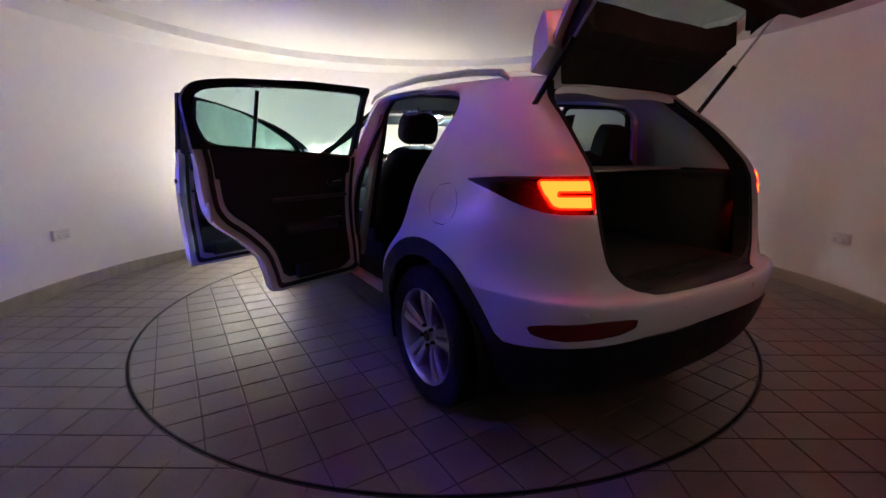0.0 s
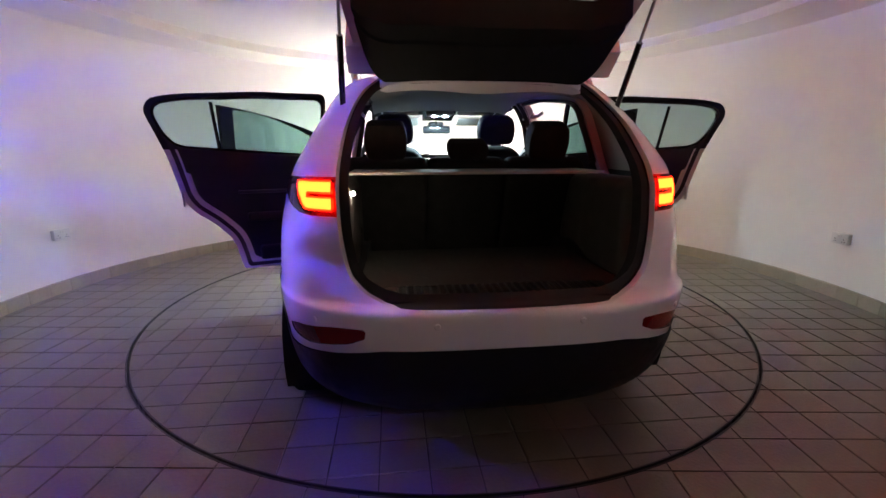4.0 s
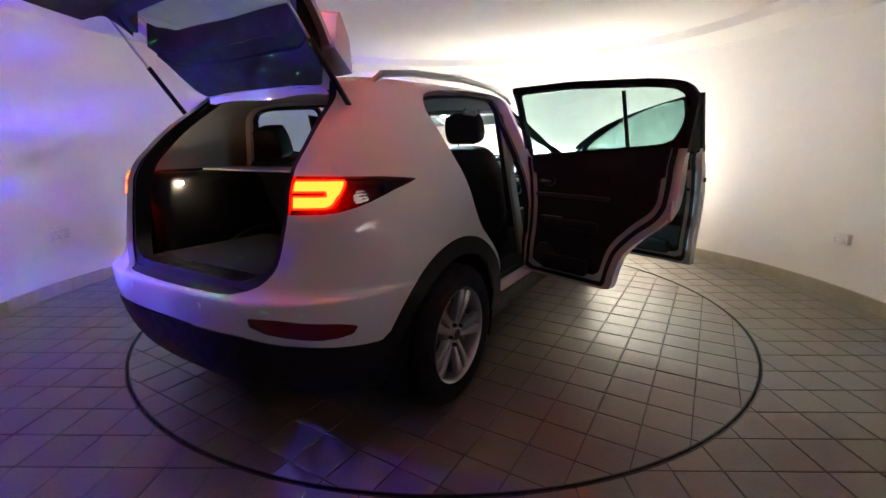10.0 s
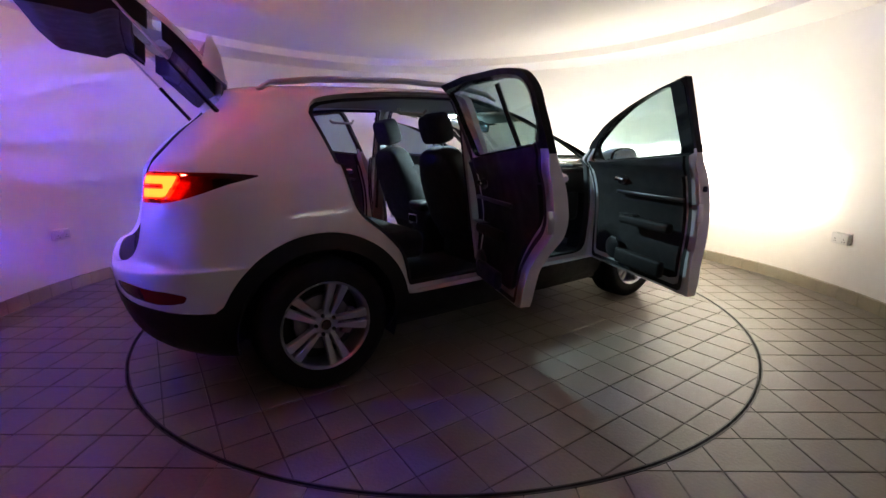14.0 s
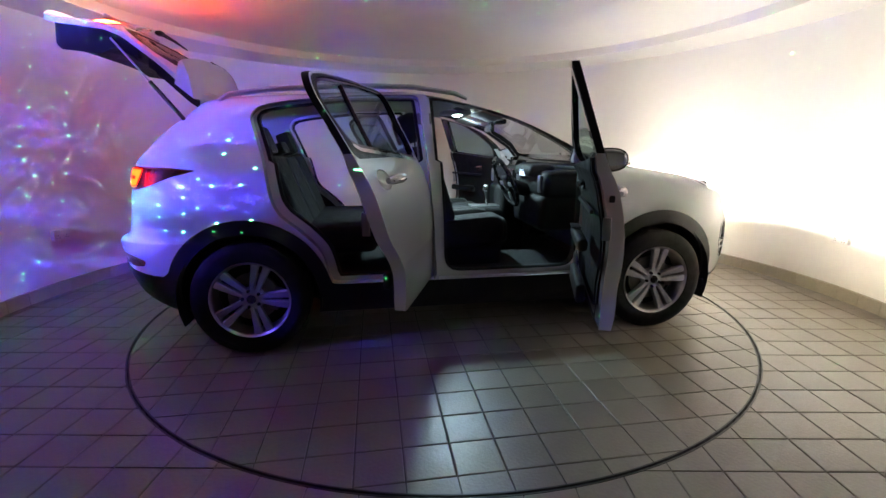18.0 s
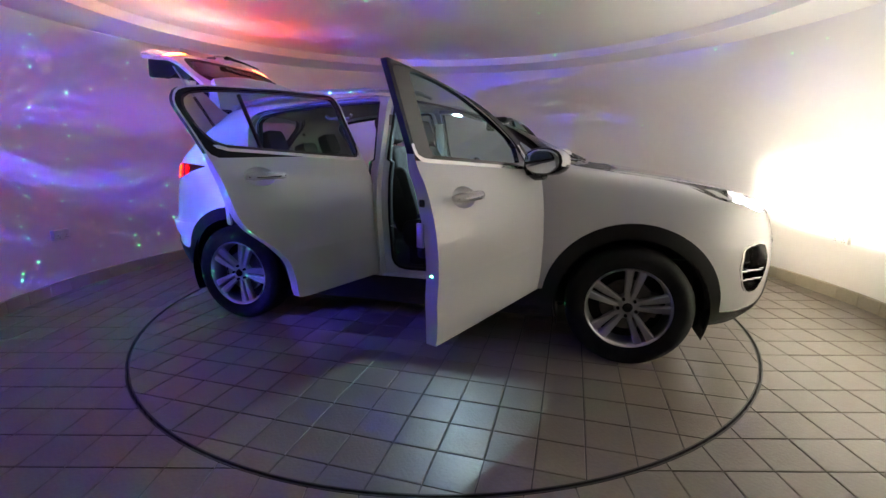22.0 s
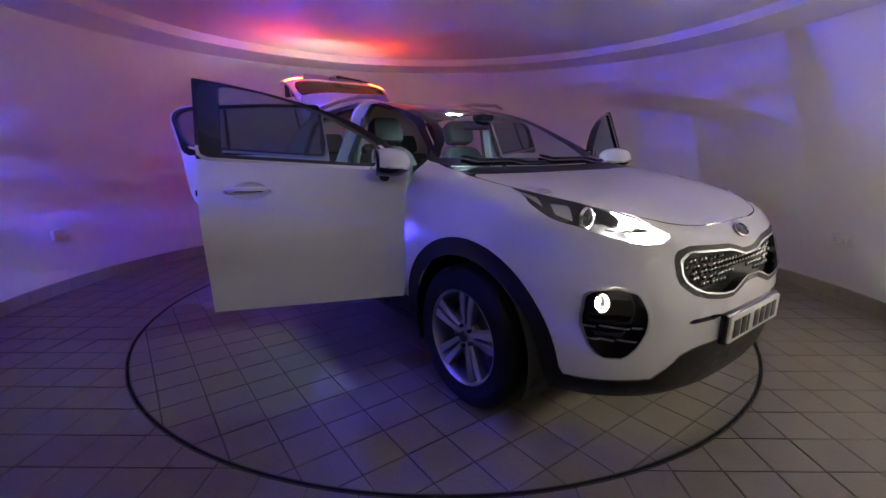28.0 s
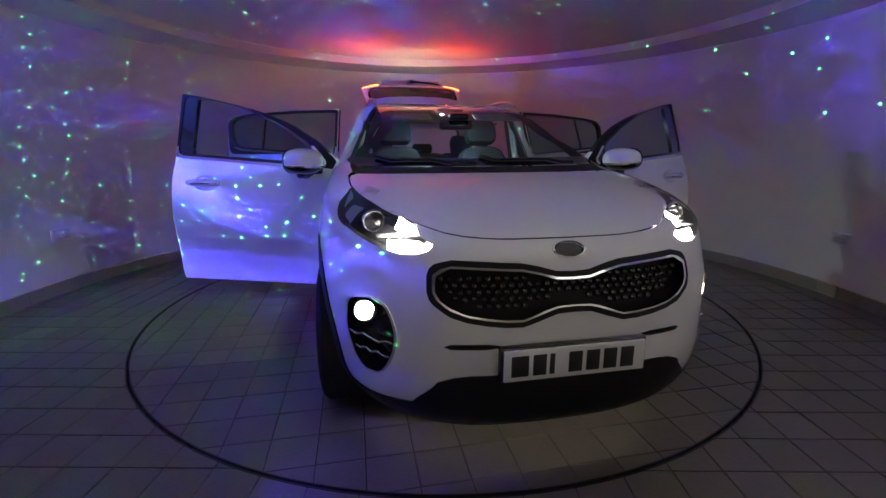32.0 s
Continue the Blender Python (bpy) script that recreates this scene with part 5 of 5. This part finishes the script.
def flat_ring(prof, n=180):
    V, F, k = [], [], len(prof)
    for i in range(n):
        w = 2 * math.pi * i / n
        V += [(r * math.cos(w), r * math.sin(w), z) for r, z in prof]
    for i in range(n):
        j = (i + 1) % n
        F += [(k * i + a, k * j + a, k * j + (a + 1) % k, k * i + (a + 1) % k) for a in range(k)]
    return V, F


part("pit_rim", *flat_ring(frame_ring), M["steel"], floor, "dark steel rim of the pit")

turntable = thing("turntable", "round turntable with quarry tiles and a dark steel rim", "turntable")
part("table_bed", *prism([(TABLE_R * math.cos(2 * math.pi * i / 160), TABLE_R * math.sin(2 * math.pi * i / 160)) for i in range(160)], -0.07, -0.006, 2), M["grout"], turntable)
part("table_rim", *flat_ring([(TABLE_R - 0.006, -0.05), (TABLE_R - 0.006, 0.001), (TABLE_R, 0.001), (TABLE_R, -0.05)]), M["steel"], turntable, "dark steel rim")


def tile_mesh(size, joint):
    h = size / 2 - joint / 2
    b = 0.004
    V = [(x * h, y * h, -0.012) for x, y in ((-1, -1), (1, -1), (1, 1), (-1, 1))] + [(x * h, y * h, -b * 0.5) for x, y in ((-1, -1), (1, -1), (1, 1), (-1, 1))] + [(x * (h - b), y * (h - b), 0) for x, y in ((-1, -1), (1, -1), (1, 1), (-1, 1))]
    F = [(8, 9, 10, 11)] + [(4 * k + i, 4 * k + (i + 1) % 4, 4 * k + 4 + (i + 1) % 4, 4 * k + 4 + i) for k in range(2) for i in range(4)]
    return V, F


def lay_tiles(parent, size, turn, x0, y0, keep, near, limit, name, reach):
    """Tiles on a turned grid; those cut by an edge get their own outline, the far ones are joined."""
    shared = mesh_data(name, *tile_mesh(size, 0.005), M["tile"], False)
    base = tile_mesh(size, 0.005)
    rot = Matrix.Rotation(radians(turn), 4, "Z")
    whole, rest = [], []
    n = int(reach / size) + 2
    for i in range(-n, n):
        for j in range(-n, n):
            at = rot @ Matrix.Translation((x0 + i * size, y0 + j * size, 0))
            C = np.array([tuple(at @ Vector(p)) for p in base[0][:4]])
            d = keep(C)
            if (d > 0).all():
                continue
            jitter = Matrix.Translation((0, 0, random.uniform(-0.0006, 0.0006))) @ Matrix.Rotation(radians(random.uniform(-0.05, 0.05)), 4, "X") @ Matrix.Rotation(radians(random.uniform(-0.05, 0.05)), 4, "Y")
            if (d < 0).all():
                whole.append((near(at.translation), at @ jitter, None))
            else:
                h = size / 2 - 0.0025
                k = 8
                V = [tuple(at @ Vector((-h + 2 * h * a / k, -h + 2 * h * b / k, 0))) for b in range(k + 1) for a in range(k + 1)]
                F = [(b * (k + 1) + a, b * (k + 1) + a + 1, (b + 1) * (k + 1) + a + 1, (b + 1) * (k + 1) + a) for b in range(k) for a in range(k)]
                got, _ = clip((V, F), keep)
                if len(got[1]) > 1:
                    f, b, e = thick(got, lambda A: A - np.array([0, 0, 0.012]))
                    whole.append((near(at.translation), None, join(f, e)))
    whole.sort(key=lambda q: q[0])
    for _, at, own in whole[:limit]:
        if own is None:
            ob = new(name, shared)
            ob.parent, ob.matrix_basis = parent, at
        else:
            part(name, *own, M["tile"], parent, smooth=False)
    far = [moved(base, at) if own is None else own for _, at, own in whole[limit:]]
    if far:
        tagged(part(name + "_field", *join(*far), M["tile"], parent, smooth=False), kind="stuff")


def outer_keep(A):
    r = np.hypot(A[:, 0], A[:, 1])
    room = np.hypot(A[:, 0] - ROOM_X, A[:, 1] - ROOM_Y) - ROOM_R
    lobby = np.maximum(np.maximum(np.abs(A[:, 0] - ROOM_X) - gap_x, A[:, 1] + 3.0), -9.2 - A[:, 1])
    return np.maximum(TABLE_R + 0.018 - r, np.minimum(room, lobby))


def table_keep(A):
    return np.hypot(A[:, 0], A[:, 1]) - (TABLE_R - 0.007)


# skirting of upright tiles along the wall
skirting = thing("baseboard", "beige tile skirting along the round wall", "baseboard", kind="structure")
pitch = 0.2 / ROOM_R
count = int((2 * math.pi - 2 * GAP) / pitch)
sk = [(-0.0975, -0.012, 0.0), (0.0975, -0.012, 0.0), (0.0975, 0.004, 0.0), (-0.0975, 0.004, 0.0), (-0.0975, -0.012, 0.102), (0.0975, -0.012, 0.102), (0.0975, 0.004, 0.108), (-0.0975, 0.004, 0.108)]
skF = [(0, 1, 5, 4), (1, 2, 6, 5), (2, 3, 7, 6), (3, 0, 4, 7), (4, 5, 6, 7)]
sk_mesh = mesh_data("skirting_tile", sk, skF, M["plinth"], False)
for i in range(count):
    w = GAP + pitch * (i + 0.5)
    x, y, _ = ring_point(ROOM_R - 0.004, w, 0)
    ob = new("skirting_tile", sk_mesh)
    ob.parent = skirting
    ob.matrix_basis = Matrix.Translation((x, y, 0.0)) @ Matrix.Rotation(w + math.pi, 4, "Z")


# double wall sockets
def build_socket(w, z):
    x, y, _ = ring_point(ROOM_R, w, 0)
    at = Matrix.Translation((x, y, z)) @ Matrix.Rotation(w, 4, "Z")
    s = thing("wall_socket", "white plastic double wall socket on the curved wall", "socket", at, "wall sockets")
    part("back_box", *rbox(0, 0.012, 0, 0.146, 0.032, 0.086, 0.003), M["socket"], s)
    part("face_plate", *rbox(0, 0.032, 0, 0.150, 0.008, 0.090, 0.003), M["socket"], s)
    for k in (-1, 1):
        part("switch", *rbox(k * 0.012, 0.037, 0.024, 0.014, 0.006, 0.022, 0.002), M["socket"], s)
        # No real holes: dark blocks on the plate give the shade in them.
        for dx, dz, sx, sz in ((0, -0.004, 0.005, 0.010), (-0.011, -0.024, 0.009, 0.005), (0.011, -0.024, 0.009, 0.005)):
            part("pin_hole", *rbox(k * 0.040 + dx, 0.0355, dz, sx, 0.003, sz, 0), M["ink"], s)
    return s


build_socket(math.pi * 1.5 - 0.090, 0.515)
build_socket(math.pi * 0.5 + 0.030, 0.508)


# ---------- effect projector on its stand, out of sight beside the entrance ----------
def gobo(name, kind):
    """Shell of a star or nebula projector: dark, with clear spots or streaks that let the lamp's light out."""
    m = bpy.data.materials.new(name)
    m.use_nodes = True
    nt = m.node_tree
    nt.nodes.remove(nt.nodes["Principled BSDF"])
    tr = nt.nodes.new("ShaderNodeBsdfTransparent")
    tc = nt.nodes.new("ShaderNodeTexCoord")
    if kind == "stars":
        # dots on a loose grid over the shell
        uv, vo = nt.nodes.new("ShaderNodeUVMap"), nt.nodes.new("ShaderNodeTexVoronoi")
        vo.voronoi_dimensions = "2D"
        vo.inputs["Scale"].default_value = 1.0
        vo.inputs["Randomness"].default_value = 0.8
        nt.links.new(uv.outputs[0], vo.inputs["Vector"])
        less, gain, sep, lift = nt.nodes.new("ShaderNodeMath"), nt.nodes.new("ShaderNodeMath"), nt.nodes.new("ShaderNodeSeparateColor"), nt.nodes.new("ShaderNodeMath")
        less.operation, gain.operation, lift.operation = "LESS_THAN", "MULTIPLY", "POWER"
        less.inputs[1].default_value = 0.032
        nt.links.new(vo.outputs["Distance"], less.inputs[0])
        nt.links.new(vo.outputs["Color"], sep.inputs[0])
        nt.links.new(sep.outputs[0], lift.inputs[0])
        lift.inputs[1].default_value = 1.3
        nt.links.new(less.outputs[0], gain.inputs[0])
        nt.links.new(lift.outputs[0], gain.inputs[1])
        nt.links.new(gain.outputs[0], tr.inputs[0])
    else:
        mp = nt.nodes.new("ShaderNodeMapping")
        mp.inputs["Scale"].default_value = (1.0, 1.0, 3.6)
        nt.links.new(tc.outputs["Object"], mp.inputs["Vector"])
        n1, n2 = nt.nodes.new("ShaderNodeTexNoise"), nt.nodes.new("ShaderNodeTexNoise")
        n1.inputs["Scale"].default_value, n1.inputs["Detail"].default_value, n1.inputs["Distortion"].default_value = 75.0, 5.0, 1.5
        n2.inputs["Scale"].default_value, n2.inputs["Detail"].default_value = 20.0, 3.0
        r1, r2, mu, ad = (nt.nodes.new("ShaderNode" + k) for k in ("MapRange", "MapRange", "Math", "Math"))
        for n in (n1, n2):
            nt.links.new(mp.outputs[0], n.inputs["Vector"])
        r1.inputs["From Min"].default_value, r1.inputs["From Max"].default_value = 0.055, 0.0
        r2.inputs["From Min"].default_value, r2.inputs["From Max"].default_value = 0.42, 0.62
        mid, fold = nt.nodes.new("ShaderNodeMath"), nt.nodes.new("ShaderNodeMath")
        mid.operation, fold.operation = "SUBTRACT", "ABSOLUTE"
        nt.links.new(n1.outputs["Fac"], mid.inputs[0])
        mid.inputs[1].default_value = 0.5
        nt.links.new(mid.outputs[0], fold.inputs[0])
        nt.links.new(fold.outputs[0], r1.inputs["Value"])
        nt.links.new(n2.outputs["Fac"], r2.inputs["Value"])
        mu.operation, ad.operation = "MULTIPLY", "ADD"
        nt.links.new(r1.outputs[0], mu.inputs[0])
        nt.links.new(r2.outputs[0], mu.inputs[1])
        nt.links.new(mu.outputs[0], ad.inputs[0])
        ad.inputs[1].default_value = 0.03
        # one side of the shell is clearer than the other
        sx, at, co, sq = nt.nodes.new("ShaderNodeSeparateXYZ"), nt.nodes.new("ShaderNodeMath"), nt.nodes.new("ShaderNodeMath"), nt.nodes.new("ShaderNodeMath")
        nt.links.new(tc.outputs["Object"], sx.inputs[0])
        at.operation, co.operation, sq.operation = "MULTIPLY_ADD", "MAXIMUM", "MULTIPLY"
        at.inputs[1].default_value, at.inputs[2].default_value = 12.0, 0.55
        nt.links.new(sx.outputs[0], at.inputs[0])
        nt.links.new(at.outputs[0], co.inputs[0])
        co.inputs[1].default_value = 0.24
        nt.links.new(co.outputs[0], sq.inputs[0])
        nt.links.new(ad.outputs[0], sq.inputs[1])
        nt.links.new(sq.outputs[0], tr.inputs[0])
    nt.links.new(tr.outputs[0], nt.nodes["Material Output"].inputs[0])
    return m


def globe(r, n=48, m=24, lo=0.0, hi=math.pi, a0=0.0, a1=2 * math.pi):
    V, F = [], []
    for i in range(m + 1):
        a = lo + (hi - lo) * i / m
        for j in range(n + 1):
            b = a0 + (a1 - a0) * j / n
            V.append((r * math.sin(a) * math.cos(b), r * math.sin(a) * math.sin(b), r * math.cos(a)))
    for i in range(m):
        for j in range(n):
            F.append((i * (n + 1) + j, (i + 1) * (n + 1) + j, (i + 1) * (n + 1) + j + 1, i * (n + 1) + j + 1))
    return V, F


stand = thing("projector_stand", "black stand of the effect projector beside the entrance", "stand", pose(PROJ.x, PROJ.y, 0))
part("foot", *prism([(0.18 * math.cos(2 * math.pi * i / 32), 0.18 * math.sin(2 * math.pi * i / 32)) for i in range(32)], 0.002, 0.022, 2), M["black"], stand)
part("pole", *tube([(0, 0, 0.02), (0, 0, PROJ.z - 0.365)], 0.018, 12), M["black"], stand)
part("bracket", *tube([(0, 0, PROJ.z - 0.37), (-0.14, -0.10, PROJ.z - 0.37), (-0.14, -0.10, PROJ.z - 0.12), (0, 0, PROJ.z - 0.12)], 0.008, 8), M["black"], stand)
# Unseen shroud, lip and filter are added to shape where the light falls.
side_filter = clear("smoked_side_filter", (0.42, 0.42, 0.42), 0.0)
for dz, rim in ((0.0, -28), (-0.24, -10)):
    at = Matrix.Translation((0, 0, PROJ.z + dz))
    part("shroud", *moved(globe(0.113, 48, 24, a0=radians(-160), a1=radians(rim)), at), M["black"], stand, "black shroud behind the projector shell")
    part("lower_lip", *moved(globe(0.113, 24, 8, lo=radians(124 if dz == 0.0 else 103), hi=radians(132), a0=radians(rim), a1=radians(48)), at), M["black"], stand, "black lower lip of the shroud")
    part("side_filter", *moved(globe(0.118, 32, 16, lo=radians(40), hi=radians(132), a0=radians(78), a1=radians(200)), at), side_filter, stand, "smoked side filter")
nebula = thing("nebula_projector", "dark shell of a nebula effect projector on a stand", "projector", pose(*PROJ))
part("nebula_shell", *globe(0.10, hi=radians(128)), gobo("nebula_shell", "nebula"), nebula)
stars = thing("star_projector", "dark pierced shell of a star projector on a stand", "projector", pose(PROJ.x, PROJ.y, PROJ.z - 0.24))
star_shell = part("star_shell", *globe(0.10, 96, 64, hi=radians(128), a0=-math.pi / 2, a1=1.5 * math.pi), gobo("star_shell", "stars"), stars, at=Matrix.Rotation(radians(-12), 4, "X"))
uv = star_shell.data.uv_layers.new(name="UVMap")
for loop in star_shell.data.loops:
    p = star_shell.data.vertices[loop.vertex_index].co.normalized()
    flat = math.atan2(p.x, p.y)                   # zero towards the far wall, seam behind
    uv.data[loop.index].uv = (flat / 0.060, math.asin(max(-1.0, min(1.0, p.z))) / 0.056)
part("base_cup", *globe(0.102, 96, 24, lo=radians(126)), M["black"], nebula, "black base cup")
part("base_cup", *globe(0.102, 96, 24, lo=radians(126)), M["black"], stars, "black base cup", at=Matrix.Rotation(radians(-12), 4, "X"))
shutter = thing("star_shutter", "black shutter sleeve of the star projector", "shutter", pose(PROJ.x, PROJ.y, PROJ.z - 0.24))
part("sleeve", *moved(lathe([(0.0, 0.03), (0.03, 0.03), (0.03, -0.05), (0.0, -0.05)], 32), Matrix.Rotation(radians(90), 4, "X")), M["black"], shutter)

# an added grey filter over the star lamp dims it during the first half
veil = thing("star_filter", "added grey filter sleeve that dims the star dots", "filter", pose(PROJ.x, PROJ.y, PROJ.z - 0.24))
part("filter_sleeve", *moved(lathe([(0.0, 0.045), (0.045, 0.045), (0.045, -0.055), (0.0, -0.055)], 32), Matrix.Rotation(radians(90), 4, "X")), clear("smoked_filter", (0.22, 0.22, 0.22), 0.0), veil)
lay_tiles(floor, 0.2016, -0.6, 0.0136, 0.027, outer_keep, lambda p: (p - Vector((0, -1.6, 0))).length, 300, "floor_tile", 9.6)
lay_tiles(turntable, 0.2000, 0.0, 0.025, -0.01, table_keep, lambda p: -p.length, 300, "table_tile", 2.5)


# ---------- what turns ----------
def motions():
    rows = []
    for t in range(0, 33):
        h = radians(TURN_START + TURN_RATE * t)
        ox, oy = 0.0169, 0.0164
        rows.append((float(t), pose(ox * math.cos(h) - oy * math.sin(h), ox * math.sin(h) + oy * math.cos(h), 0, 0, 0, math.degrees(h))))
    walk(car, rows)
    walk(turntable, [(float(t), pose(0, 0, 0, 0, 0, TURN_START + TURN_RATE * t)) for t in range(0, 33)])
    # the nebula shell turns slowly; the star shutter slides down to let the dots out
    walk(nebula, [(2.0 * k, pose(*PROJ, 0, 0, 215.0 - 11.0 * k)) for k in range(17)])
    up, down = pose(PROJ.x, PROJ.y, PROJ.z - 0.24), pose(PROJ.x, PROJ.y, PROJ.z - 0.33)
    walk(shutter, [(0.0, up), (5.0, up), (5.5, down), (10.3, down), (10.9, up), (17.0, up), (17.8, down), (22.5, down), (23.2, up), (28.4, up), (29.2, down), (32.0, down)])
    walk(veil, [(0.0, up), (14.0, up), (16.0, down), (32.0, down)])


motions()
